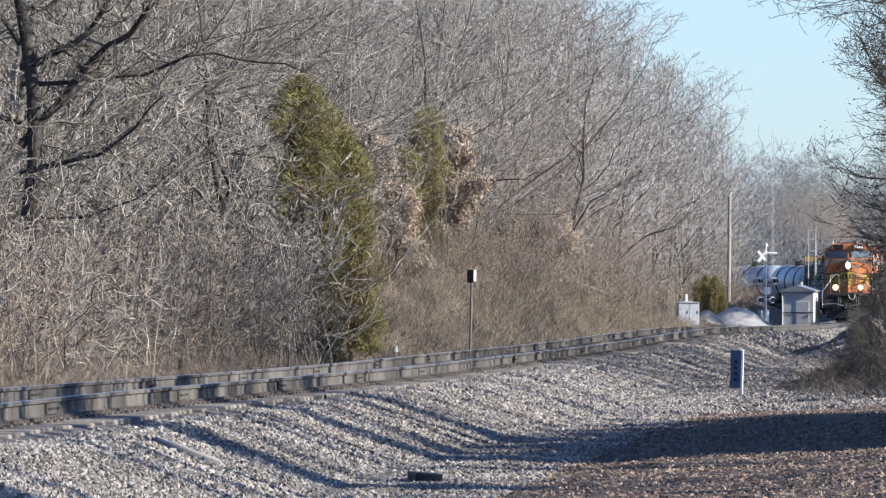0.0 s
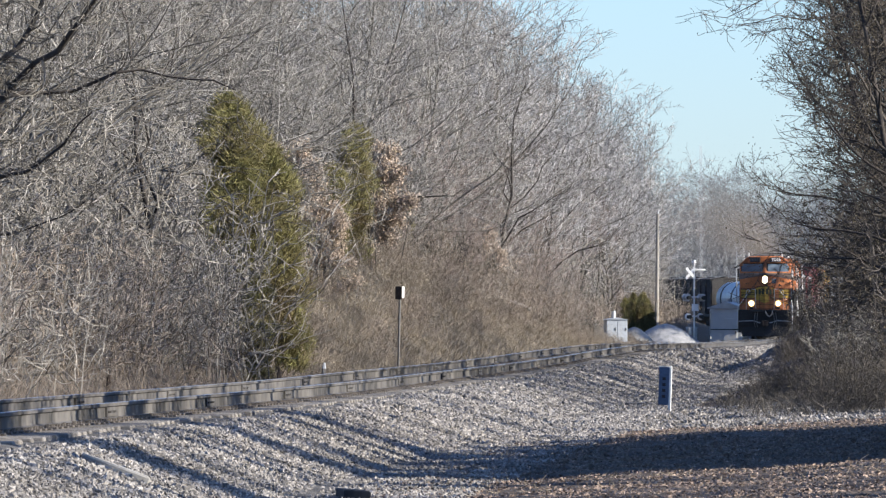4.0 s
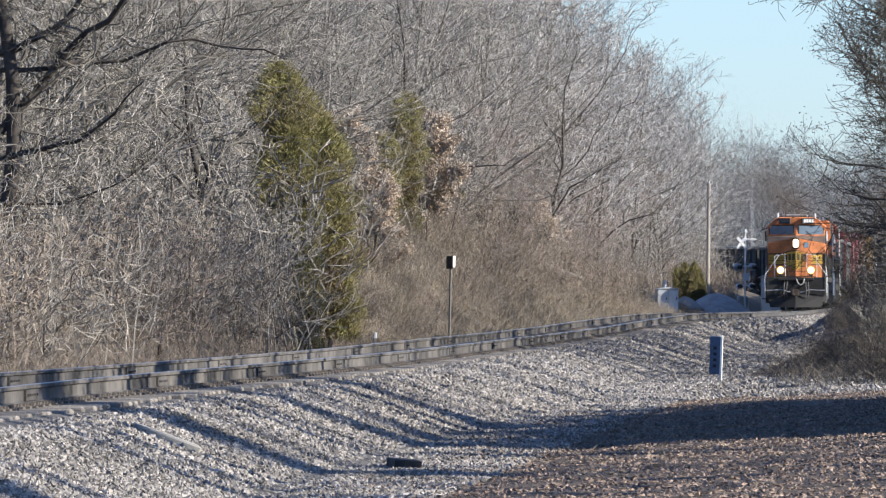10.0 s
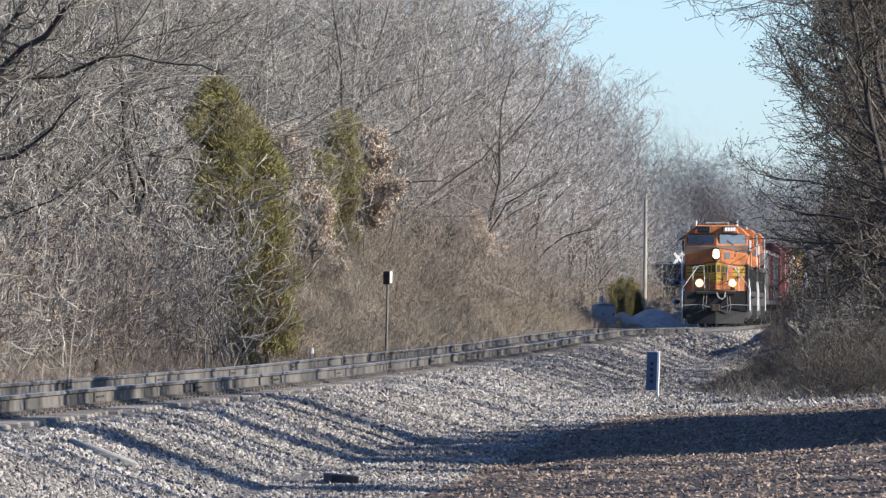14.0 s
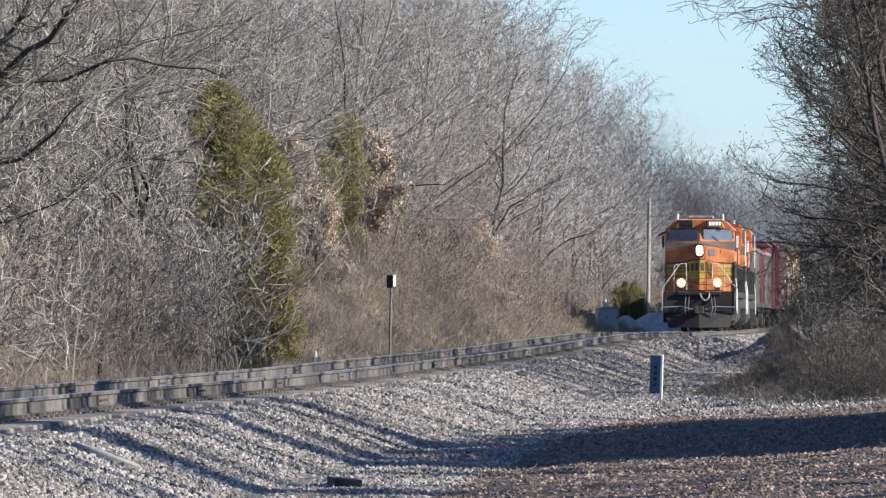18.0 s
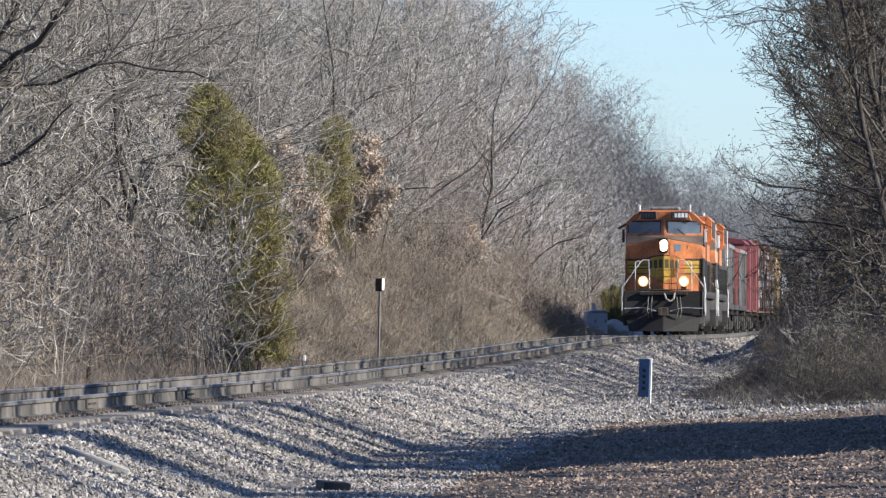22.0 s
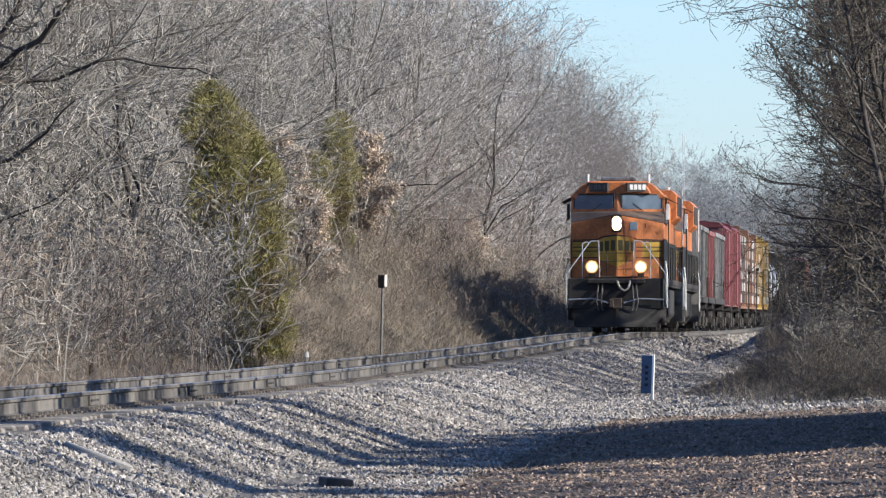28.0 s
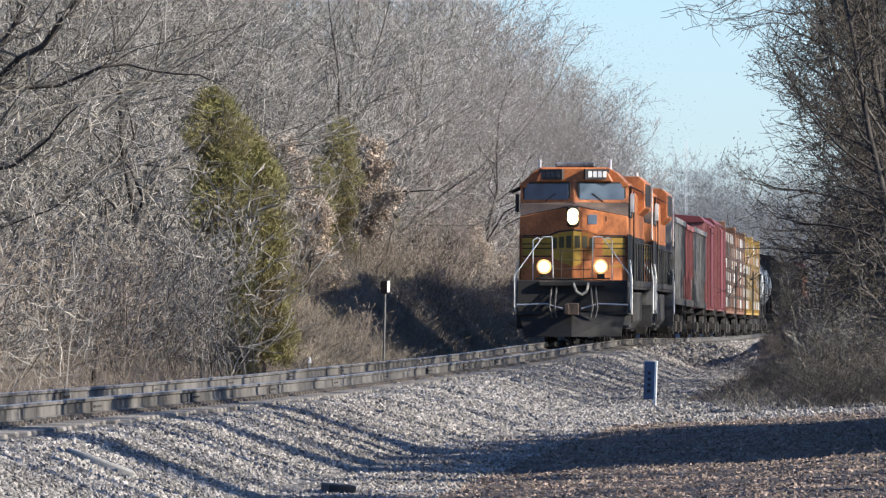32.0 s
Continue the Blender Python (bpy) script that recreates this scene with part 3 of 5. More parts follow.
G = "bare winter trees along the railway"
near_grey = [tree_proto("bare_tree", "leafless grey winter tree with dense fine twigs", 10 + i, 12.5, 0.11, M["bark"], M["twig"], G,
                        kids=(26, 9, 6), low=0.04, up=0.35, spread=1.0, reach=1.15, seg=(5, 6, 3, 2), fine=0.007) for i in range(4)]
tall_grey = [tree_proto("bare_tree", "tall leafless grey tree standing behind the thicket", 30 + i, 16.5, 0.15, M["bark"], M["twig"], G,
                        kids=(24, 9, 5), low=0.08, up=0.5, fine=0.008) for i in range(4)]
far_grey = [tree_proto("bare_tree", "leafless grey tree in the woods far down the line", 40 + i, 15.0, 0.16, M["bark"], M["twig_hazed"], G,
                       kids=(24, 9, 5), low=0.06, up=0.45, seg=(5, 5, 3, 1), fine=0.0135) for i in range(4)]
back_trees = [tree_proto("bare_tree", "leafless grey tree in the woods behind the crossing", 45 + i, 15.0, 0.15, M["twig_far_hazed"], M["twig_far_hazed"], G,
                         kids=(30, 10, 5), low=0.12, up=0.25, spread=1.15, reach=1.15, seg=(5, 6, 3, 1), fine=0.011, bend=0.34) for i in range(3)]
red_trees = [tree_proto("bare_tree", "leafless reddish-brown young tree beside the line", 50 + i, 8.0, 0.06, M["bark"], M["twig_red"], G,
                        kids=(20, 7, 4), low=0.03, up=0.9, spread=0.75) for i in range(2)]


def old_tree():
    """An old tree whose long limbs reach over the bank; each limb: height, rise in degrees, length, radius, heading in degrees."""
    rr = random.Random(9)
    thick, thin = [], []

    def shoot(p, d, length, r, level):
        lift = d.copy()                # limbs keep their first heading
        n = (12, 7, 4)[level]
        pts = [p]
        for i in range(n):
            d = (d + Vector((rr.gauss(0, 1), rr.gauss(0, 1), rr.gauss(0, 1))) * (0.23, 0.36, 0.4)[level] + lift * (0.12, 0, 0)[level]).normalized()
            q = pts[-1] + d * (length / n)
            (thick if level == 0 else thin).append((*pts[-1], *q, max(r * (1 - i / n * 0.8), 0.007), max(r * (1 - (i + 1) / n * 0.8), 0.005)))
            pts.append(q)
            if level < 2:
                for _ in range(2):
                    side = Vector((rr.gauss(0, 1), rr.gauss(0, 1), rr.gauss(0.1, 0.8))).normalized()
                    shoot(pts[-2].lerp(q, rr.random()), (d * rr.uniform(0.6, 1.1) + side).normalized(), length * rr.uniform(0.18, 0.36), r * (1 - i / n * 0.7) * rr.uniform(0.3, 0.45), level + 1)

    x = 0.0
    for i in range(10):                # a bowed trunk
        q = x + 0.16 * math.sin(i * 0.9 + 0.4) - 0.03
        thick.append((x, 0, i * 1.1 - 0.3, q, 0.02, i * 1.1 + 0.8, 0.2 - 0.016 * i, 0.184 - 0.016 * i))
        x = q
    for h, rise, length, r, turn in ((3.2, 33, 6.0, 0.09, 4), (4.6, 31, 4.2, 0.075, -18), (4.3, 14, 5.4, 0.055, 25), (1.0, 48, 4.4, 0.055, 12), (2.7, 20, 3.6, 0.06, -30),
                                     (5.6, 36, 5.0, 0.06, 40), (3.6, 30, 4.0, 0.05, 170), (5.0, 42, 4.0, 0.05, 215), (6.4, 55, 4.5, 0.055, 75), (2.0, 10, 3.2, 0.03, -10), (6.9, 50, 4.0, 0.05, -60)):
        a, e = radians(turn), radians(rise)
        shoot(Vector((0, 0, h)), Vector((math.cos(a) * math.cos(e), math.sin(a) * math.cos(e), math.sin(e))), length, r, 0)
    ob = thing("bare_tree", "old leafless tree with thick dark limbs reaching over the bank", "tree", group=G)
    v, f = tubes(thick, 6)
    part("trunk", fast_mesh("trunk", v, f, M["bark_dark"], True), None, ob)
    v, f = tubes(thin, 3)
    part("crown", fast_mesh("crown", v, f, M["bark"]), None, ob, "crooked bare twigs")
    return ob


dark_limbed = [tree_proto("bare_tree", "leafless tree with crooked dark limbs in front of the woods", 140 + i, 10.0, 0.11, M["bark_dark"], M["bark"], G,
                          kids=(13, 8, 4), low=0.15, up=0.3, spread=1.1, reach=1.3, seg=(6, 7, 5, 2), bend=0.36) for i in range(2)]
right_trees = [tree_proto("bare_tree", "leafless tree with dark branches overhanging the verge", 90 + i, 11.0, 0.14, M["bark_mid"], M["bark_mid"], G,
                          kids=(28, 9, 5), low=0.06, up=0.15, spread=1.1, reach=1.0, seg=(6, 8, 6, 3), fine=0.0055, bend=0.4) for i in range(3)]
# the dark bark colour stands in for the shade on this side
narrow_trees = [tree_proto("bare_tree", "narrow leafless tree, twigs coloured as in shade, beside the verge", 96 + i, 11.0, 0.10, M["bark_dark"], M["bark_dark"], G,
                           kids=(36, 10, 6), low=0.1, up=0.45, spread=0.9, reach=0.58, seg=(6, 6, 4, 2), fine=0.0065, bend=0.36, leaves=15000) for i in range(2)]
GB = "leafless shrubs on the banks"
grey_bush = [bush_proto("tangled leafless grey shrub", 200 + i, 3.6, 14, 1.6, M["bush_twig"], GB, kids=(7, 4)) for i in range(3)]
tan_bush = [bush_proto("dry brown brush thicket", 210 + i, 2.3, 20, 1.8, M["brush"], GB, kids=(6, 3), r=0.01) for i in range(3)]
bramble = bush_proto("dark leafy bramble on the brow of the bank", 230, 1.5, 18, 1.6, M["bark_dark"], GB, kids=(6, 3), r=0.01, leaves=3600)
dark_bush = [bush_proto("dense grey-brown leafless shrub", 220 + i, 3.4, 24, 1.8, M["bark_mid"], GB, kids=(8, 4), r=0.011, leaves=2400) for i in range(2)]

row(near_grey, 1, -12.5, 86, 225, 2.9, 0.85, 1.15, 1.6)
row(tall_grey, 2, -18.5, 105, 230, 3.8, 0.95, 1.2)
row(tall_grey, 3, -27, 125, 240, 5.0, 1.0, 1.25, 3)
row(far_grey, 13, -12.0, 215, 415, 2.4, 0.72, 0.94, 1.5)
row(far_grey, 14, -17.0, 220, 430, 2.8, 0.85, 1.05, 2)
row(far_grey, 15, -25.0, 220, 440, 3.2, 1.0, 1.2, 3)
row(red_trees, 4, -10.5, 205, 330, 5.0, 0.6, 1.0, 1.0)
row(grey_bush, 6, -9.8, 80, 232, 2.3, 0.8, 1.3, 1.2)
row(tan_bush, 7, -7.4, 78, 113, 1.4, 0.75, 1.2, 1.2)
row(tan_bush, 8, -9.8, 140, 400, 3.2, 0.6, 1.1, 1.2)
row(grey_bush, 9, -11.0, 225, 318, 2.6, 0.8, 1.4, 1.2)
row(tan_bush, 16, -10.4, 225, 272, 2.4, 0.6, 1.0, 0.8)
row(tan_bush, 18, -5.8, 172, 200, 2.2, 0.5, 0.9, 0.7)
row(red_trees, 19, -10.4, 222, 256, 3.4, 0.8, 1.05, 0.9)
row(red_trees, 17, -8.5, 190, 228, 2.4, 0.35, 0.62, 1.4)
joined("bank_scrub", "low leafless grey scrub scattered over the bank", "scrub", M["bush_twig"], grey_bush, strip(grey_bush, 20, -7.6, 146, 262, 1.9, 0.18, 0.42, 1.9))
joined("dry_scrub", "low dry brown scrub along the foot of the bank", "scrub", M["brush"], tan_bush,
       strip(tan_bush, 21, -6.2, 134, 230, 1.4, 0.22, 0.5, 1.5) + strip(tan_bush, 24, -7.0, 226, 285, 1.0, 0.16, 0.36, 2.4) + strip(tan_bush, 5, -7.2, 128, 235, 2.4, 0.35, 0.65, 1.6))
row(red_trees, 23, -6.8, 165, 228, 3.0, 0.18, 0.38, 1.2)
row(grey_bush, 10, -6.6, 76, 110, 3.0, 0.6, 0.9, 0.8)
put(old_tree(), -9.15, 93 * K)
for i, (u, n, s) in enumerate(((1.3, 215, 0.95), (-3.4, 168, 0.9), (-7.2, 122, 0.9), (-6.2, 138, 0.85), (3.8, 250, 1.0))):
    put(dark_limbed[i % 2], u, n * K, s, i * 100)
# woods far behind the crossing
far = [(x, 985 + 25 * math.sin(x * 1.7), 0.95 + 0.1 * math.sin(x * 2.3), x * 77) for x in np.arange(14, 64, 2.4)]
far += [(x, 940 + 12 * math.sin(x * 1.1), 0.8, x * 55) for x in np.arange(12, 60, 2.6)]
far += [(x, 1010 + 9 * math.sin(x * 1.3), 1.04, x * 31) for x in np.arange(13, 62, 2.1)]
for i, q in enumerate(far[:12]):
    put(back_trees[i % 3], *map(float, q))
joined("crossing_trees", "leafless grey trees of the woods behind the level crossing", "woods", M["twig_far_hazed"], back_trees, [(back_trees[i % 3], spot(*map(float, q))) for i, q in enumerate(far[12:])])
# cedars and the leafy oaks
cedars = [cedar_proto("tall olive and bronze cedar standing on the bank", 3, 6.3, 3.4, -0.6, 700, 20, 0.36),
          cedar_proto("bushy olive green cedar among bare branches", 4, 5.0, 3.4, 0.15, 860, 20),
          cedar_proto("broad olive green cedar at the edge of the woods", 6, 5.0, 3.7, -0.45, 1050, 20)]
put(cedars[0], -4.75, 118 * K, 1.0, 0)
put(cedars[2], -4.25, 121 * K, 1.1, 0)
put(cedars[1], -4.4, 112 * K, 0.5, 140)
put(cedars[1], -3.35, 155 * K, 0.82, 40)
put(cedars[1], -3.75, 152 * K, 0.62, 160)
put(cedars[1], -2.1, 182 * K, 0.42, 200)
for i in range(5):
    put(cedars[2], 9.5 + 0.36 * i, (308 + i % 2) * K, (0.38, 0.46, 0.5, 0.44, 0.36)[i], 20 + 70 * i)
oaks = [leafy_oak("small oak holding its dead tan leaves", 61, 3.4, 2.0, 19000), leafy_oak("small oak holding its dead tan leaves", 62, 3.0, 1.6, 6000)]
for i, (x, n, s) in enumerate(((-5.45, 113, 1.45), (-5.1, 108, 1.15), (-5.5, 110, 0.9), (-5.0, 112, 0.6))):
    put(grey_bush[i % 3], x, n * K, s, i * 77)
put(oaks[0], -4.5, 150 * K, 0.95)
put(oaks[0], -2.95, 158 * K, 0.95, 120)
put(oaks[0], -4.0, 146 * K, 0.7, 220)
put(oaks[1], 0.3, 205 * K, 0.8, 10)
put(oaks[1], 1.0, 208 * K, 0.7, 90)
put(oaks[1], 1.6, 225 * K, 0.8, 190)
for i, (x, n, s) in enumerate(((-1.75, 176, 0.75), (-1.2, 180, 1.0), (-0.7, 184, 0.8), (0.0, 190, 0.75), (0.7, 198, 0.7), (2.4, 206, 0.7), (3.2, 214, 0.6), (2.7, 221, 0.8), (4.4, 229, 0.7), (5.2, 238, 0.8), (1.5, 196, 0.5), (3.9, 222, 0.5))):
    put(bramble, x, n * K, s, i * 70)
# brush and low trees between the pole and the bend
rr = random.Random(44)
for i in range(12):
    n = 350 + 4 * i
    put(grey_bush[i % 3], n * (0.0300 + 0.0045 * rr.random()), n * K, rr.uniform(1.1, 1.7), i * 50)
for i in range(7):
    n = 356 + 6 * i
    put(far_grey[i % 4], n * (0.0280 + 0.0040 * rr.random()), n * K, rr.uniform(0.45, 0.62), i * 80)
for i in range(8):
    put(tan_bush[i % 3], 10.2 + 0.48 * i, (338 + rr.random() * 8) * K, rr.uniform(0.7, 1.1), i * 40)

# trees and shrubs on the verge across the ballast
for i, (d, n, s) in enumerate(((12.6, 92, 1.0), (12.4, 108, 1.05), (12.6, 124, 1.0), (12.3, 140, 1.0), (12.5, 160, 0.95), (13.3, 150, 1.1), (12.4, 185, 1.0), (12.7, 215, 1.0), (13.2, 118, 1.1), (13.2, 175, 1.1), (13.8, 134, 1.1), (12.0, 100, 1.1), (11.9, 115, 1.1), (12.7, 130, 1.05), (12.3, 148, 1.05), (11.0, 96, 1.15), (12.0, 104, 1.2), (11.0, 112, 1.2), (11.2, 121, 1.2), (11.9, 135, 1.2), (12.2, 155, 1.1))):
    put(right_trees[i % 3], side_x(d + (1.3 if n >= 130 else 0), n * K), n * K, s, 65 * i)
for i in range(3, 12):
    n = 96 + i * 8.5
    put(narrow_trees[i % 2], side_x(10.4 + 0.35 * (i % 3) + 0.004 * (n - 96), n * K), n * K, 0.95 + 0.1 * (i % 3), i * 71)
for i in range(7):
    n = 150 + i * 8.0
    put(narrow_trees[i % 2], side_x(9.5 + 0.4 * (i % 3), n * K), n * K, 0.9 + 0.1 * (i % 3), 30 + i * 83)
for i, (d, n) in enumerate(((9.5, 94), (9.9, 99), (9.2, 103), (9.8, 108), (9.3, 112), (10.2, 97), (10.1, 105))):
    put(narrow_trees[i % 2], side_x(d, n * K), n * K, 0.95 + 0.08 * (i % 3), 15 + i * 97)
joined("spoil_bank_scrub", "low tangled grey-brown scrub on the spoil bank", "scrub", M["bark_mid"], dark_bush, strip(dark_bush, 41, 6.3, 140, 232, 1.1, 0.14, 0.32, 1.2))
rr = random.Random(12)
for i in range(34):
    n = 90 + i * 4.0
    put(dark_bush[i % 2], side_x(9.35 - 0.0115 * n + 0.026 * max(0, n - 120) + (0.65 if n < 126 else 0.2) + rr.uniform(0.0, 1.9), n * K), n * K, rr.uniform(0.7, 1.15), rr.uniform(0, 360))
for i in range(12):
    n = 92 + i * 3.0
    put(grey_bush[i % 3], side_x(8.6 - 0.01 * n + rr.uniform(-0.2, 1.0), n * K), n * K, rr.uniform(0.3, 0.5), rr.uniform(0, 360))
for i in range(26):
    n = 77.5 + rr.random() * 18
    put(dark_bush[i % 2], side_x(6.5 + 0.1 * max(0, 92 - n) + rr.uniform(0, 2.6), n * K), n * K, rr.uniform(0.2, 0.42), rr.uniform(0, 360))
for i in range(4):
    put(tan_bush[i % 3], 6.9 + 0.5 * i, 261 * K, 0.3, i * 80)
put(dark_bush[0], 5.4, 258 * K, 0.38, 30)
put(dark_bush[1], 6.0, 262 * K, 0.35, 80)


def holly(seed):
    """A squat evergreen with broad sprays."""
    rng = np.random.default_rng(seed)
    ob = thing("holly_tree", "dense dark evergreen holly added to cast shade on the verge", "tree", group="evergreens beside the verge")
    v, f = tubes([(0, 0, -0.2, 0, 0, 2.0, 0.12, 0.08), (0, 0, 2.0, 0.1, 0, 4.2, 0.08, 0.02)], 6)
    part("trunk", fast_mesh("trunk", v, f, M["bark_dark"], True), None, ob)
    n = 420
    c = rng.normal(0, 1, (n, 3))
    c /= np.linalg.norm(c, axis=1, keepdims=True)
    c *= rng.random((n, 1)) ** 0.4
    v, f = sprays(rng, c * (1.7, 1.7, 2.1) + (0, 0, 2.3), c * 0.8 + (0, 0, 0.4), 0.42, 9)
    part("crown", fast_mesh("crown", v, f, M["cedar"]), None, ob, "dark green foliage")
    return ob


# unseen trees, added right of the view to shade the verge and the ballast
hollies = [holly(71), holly(72)]
for i in range(20):
    n = 53.0 + i * 0.86
    put(hollies[i % 2], side_x(11.4 + 1.0 * (i % 2), n * K), n * K, 0.77 - 0.009 * (n - 53) + 0.05 * (i % 3), i * 50)


def pine(seed):
    """A tall narrow evergreen."""
    rng = np.random.default_rng(seed)
    ob = thing("pine_tree", "tall evergreen pine with a high narrow crown, added to cast shade", "tree", group="evergreens beside the verge")
    v, f = tubes([(0, 0, -0.3, 0, 0, 6.5, 0.16, 0.11), (0, 0, 6.5, 0.1, 0, 12.3, 0.11, 0.02)], 6)
    part("trunk", fast_mesh("trunk", v, f, M["bark_dark"], True), None, ob)
    h = rng.random(380)
    a, q = rng.random(380) * 6.283, rng.random(380) ** 0.5
    rad = 1.0 * (0.35 + 0.65 * np.sin(np.clip(h, 0.02, 1) * 2.7)) * q
    c = np.stack([rad * np.cos(a), rad * np.sin(a), 5.6 + 6.6 * h], 1)
    v, f = sprays(rng, c, np.stack([np.cos(a), np.sin(a), a * 0 + 0.3], 1), 0.4, 5)
    part("crown", fast_mesh("crown", v, f, M["cedar"]), None, ob, "dark green foliage")
    return ob


for i in range(3):
    n = 44 + i * 9.5
    put(right_trees[i % 3], side_x(15 + 2.5 * (i % 3), n * K), n * K, 0.9, i * 40)
tall_bare = [tree_proto("bare_tree", "tall slender leafless tree with a clear trunk beside the verge", 170 + i, 13.0, 0.23, M["bark_mid"], M["bark_mid"], G,
                        kids=(13, 6, 3), low=0.42, up=0.6, spread=0.8, reach=0.8) for i in range(2)]
rr = random.Random(3)
n = 58.0
while n < 172:
    put(tall_bare[rr.randrange(2)], side_x(13.2 + rr.uniform(0, 3.5), n * K), n * K, rr.uniform(0.8, 1.15), rr.uniform(0, 360), rr.uniform(-4, 4))
    n += rr.uniform(1.0, 3.4)
pines = [pine(81), pine(82)]
rr = random.Random(31)
# pines added mostly out of view to shade the train near the crossing
for i in range(15):
    n = 275 + i * 2.1
    put(pines[i % 2], side_x(12 + 1.5 * (i % 3), n * K), n * K, 0.85 + 0.08 * (i % 4), i * 64)
# hollies added to throw a dark shadow onto the ballast dip
for d, n, s in ((8.0, 183, 0.62), (8.5, 188, 0.7), (8.1, 193, 0.62), (8.8, 198, 0.65)):
    put(hollies[0], side_x(d, n * K), n * K, s, n)
n, i = 33.0, 0
while n < 60:
    put(pines[i % 2] if i % 5 == 0 else tall_bare[i % 2], side_x(15.2 + 1.8 * (i % 4), n * K), n * K, 0.92 + 0.05 * (i % 5), i * 70)
    n += rr.choice((1.2, 1.7, 2.4, 3.2))
    i += 1


def far_woods():
    """The depth of the woods behind the first trees."""
    rng = np.random.default_rng(3)
    n = 60000
    y = K * (110 + 370 * rng.random(n) ** 1.2)
    d = -(30 + 50 * rng.random(n))
    x = side_x(0, y) + d
    z = np.array([ground_z(a, b) for a, b in zip(x[::40], y[::40])]).repeat(40)[:n] + 17 * rng.random(n) ** 1.1
    ln = rng.uniform(0.7, 2.2, n)
    dirs = rng.normal(0, 0.7, (n, 3)) + (0, 0, 0.9)
    dirs /= np.linalg.norm(dirs, axis=1, keepdims=True)
    a = np.stack([x, y, z], 1)
    r = rng.uniform(0.012, 0.035, n)
    v, f = tubes(np.hstack([a, a + dirs * ln[:, None], r[:, None], r[:, None] * 0.4]), 3)
    tagged(new("far_woods", fast_mesh("far_woods", v, f, M["twig"])), "deep leafless grey woods behind the first trees", "woods", kind="stuff")
    m = 14000
    a = np.stack([rng.uniform(2, 75, m), rng.uniform(1020, 1090, m), rng.random(m) ** 0.8 * 13.5], 1)
    r = rng.uniform(0.015, 0.05, m)
    v, f = tubes(np.hstack([a, a + dirs[:m] * ln[:m, None], r[:, None], r[:, None] * 0.4]), 3)
    tagged(new("crossing_woods", fast_mesh("crossing_woods", v, f, M["twig_far_hazed"])), "grey leafless woods behind the level crossing", "woods", kind="stuff")


far_woods()


def blades(rng, x, y, height, lean=0.35, width=0.006):
    """Grass blades as thin three-sided spikes in two bends."""
    n = len(x)
    z = np.array([ground_z(a, b) for a, b in zip(x, y)]) - 0.03
    p0 = np.stack([x, y, z], 1)
    t = rng.normal(0, lean, (n, 2))
    h = height * rng.uniform(0.45, 1.15, n)
    p1 = p0 + np.stack([t[:, 0] * h * 0.4, t[:, 1] * h * 0.4, h * 0.6], 1)
    p2 = p1 + np.stack([t[:, 0] * h * 0.7, t[:, 1] * h * 0.7, h * 0.38], 1)
    w = np.full((n, 1), width)
    return np.concatenate([np.hstack([p0, p1, w, w * 0.8]), np.hstack([p1, p2, w * 0.8, w * 0.2])])


def grasses():
    rng = np.random.default_rng(21)
    n = 38000
    nn = 132 + 150 * rng.random(n) ** 1.4
    y = nn * K
    x = side_x(0, y) - (4.3 + 6.5 * rng.random(n) ** 0.8)
    y[:24000] = K * (124 + 96 * rng.random(24000))
    x[:24000] = side_x(0, y[:24000]) - (3.9 + 5.2 * rng.random(24000))
    v, f = tubes(blades(rng, x, y, 0.46, 0.75, 0.006), 3)
    tagged(new("dry_grass", fast_mesh("dry_grass", v, f, M["grass"])), "tall dry tan grass covering the bank", "grass", kind="stuff")
    n = 15000
    y = K * (66 + 66 * rng.random(n))
    x = side_x(0, y) - (3.4 + 4.5 * rng.random(n))
    v, f = tubes(blades(rng, x, y, 0.38, 0.6, 0.005), 3)
    tagged(new("trackside_weeds", fast_mesh("trackside_weeds", v, f, M["brush"])), "dead brown weeds behind the far rail", "weeds", kind="stuff")
    n = 4500
    y = K * (48 + 75 * rng.random(n))
    x = side_x(0, y) + 4.6 + 5.5 * rng.random(n)
    v, f = tubes(blades(rng, x, y, 0.10, 0.6, 0.004), 3)
    tagged(new("verge_grass", fast_mesh("verge_grass", v, f, M["grass"])), "thin dry grass on the verge", "grass", kind="stuff")
    n = 4200
    nn = 79 + 43 * rng.random(n)
    y = K * nn
    x = side_x(0, y) + 5.3 + 0.09 * np.maximum(0, 92 - nn) + 3.7 * rng.random(n) ** 0.8
    v, f = tubes(blades(rng, x, y, 0.36, 0.7, 0.005), 3)
    tagged(new("tall_weeds", fast_mesh("tall_weeds", v, f, M["brush_dark"])), "tall dead weeds in front of the shrubs", "weeds", kind="stuff")
    # the straw's pale colour also stands in for sun flecks within the shade
    n = 26000                          # straw lying in drifts on the verge
    y = K * (44 + 34 * rng.random(n))
    x = side_x(0, y) + 4.0 + 8.0 * rng.random(n)
    keep = np.array([noise.noise(Vector((a * 0.55, b * 0.8, 31))) + 0.5 * noise.noise(Vector((a * 2.1, b * 2.4, 8))) > 0.26 for a, b in zip(x, y)])
    v, f = tubes(blades(rng, x[keep], y[keep], 0.04, 1.8, 0.0035), 3)
    tagged(new("straw", fast_mesh("straw", v, f, M["straw"])), "flattened straw in drifts, paled for sun flecks on the verge", "straw", kind="stuff")
    n = 60000
    y = K * (30 + 46 * rng.random(n) ** 1.1)
    x = side_x(0, y) + 3.7 + 6.7 * rng.random(n)
    z = np.array([ground_z(a, b) for a, b in zip(x, y)]) + 0.015
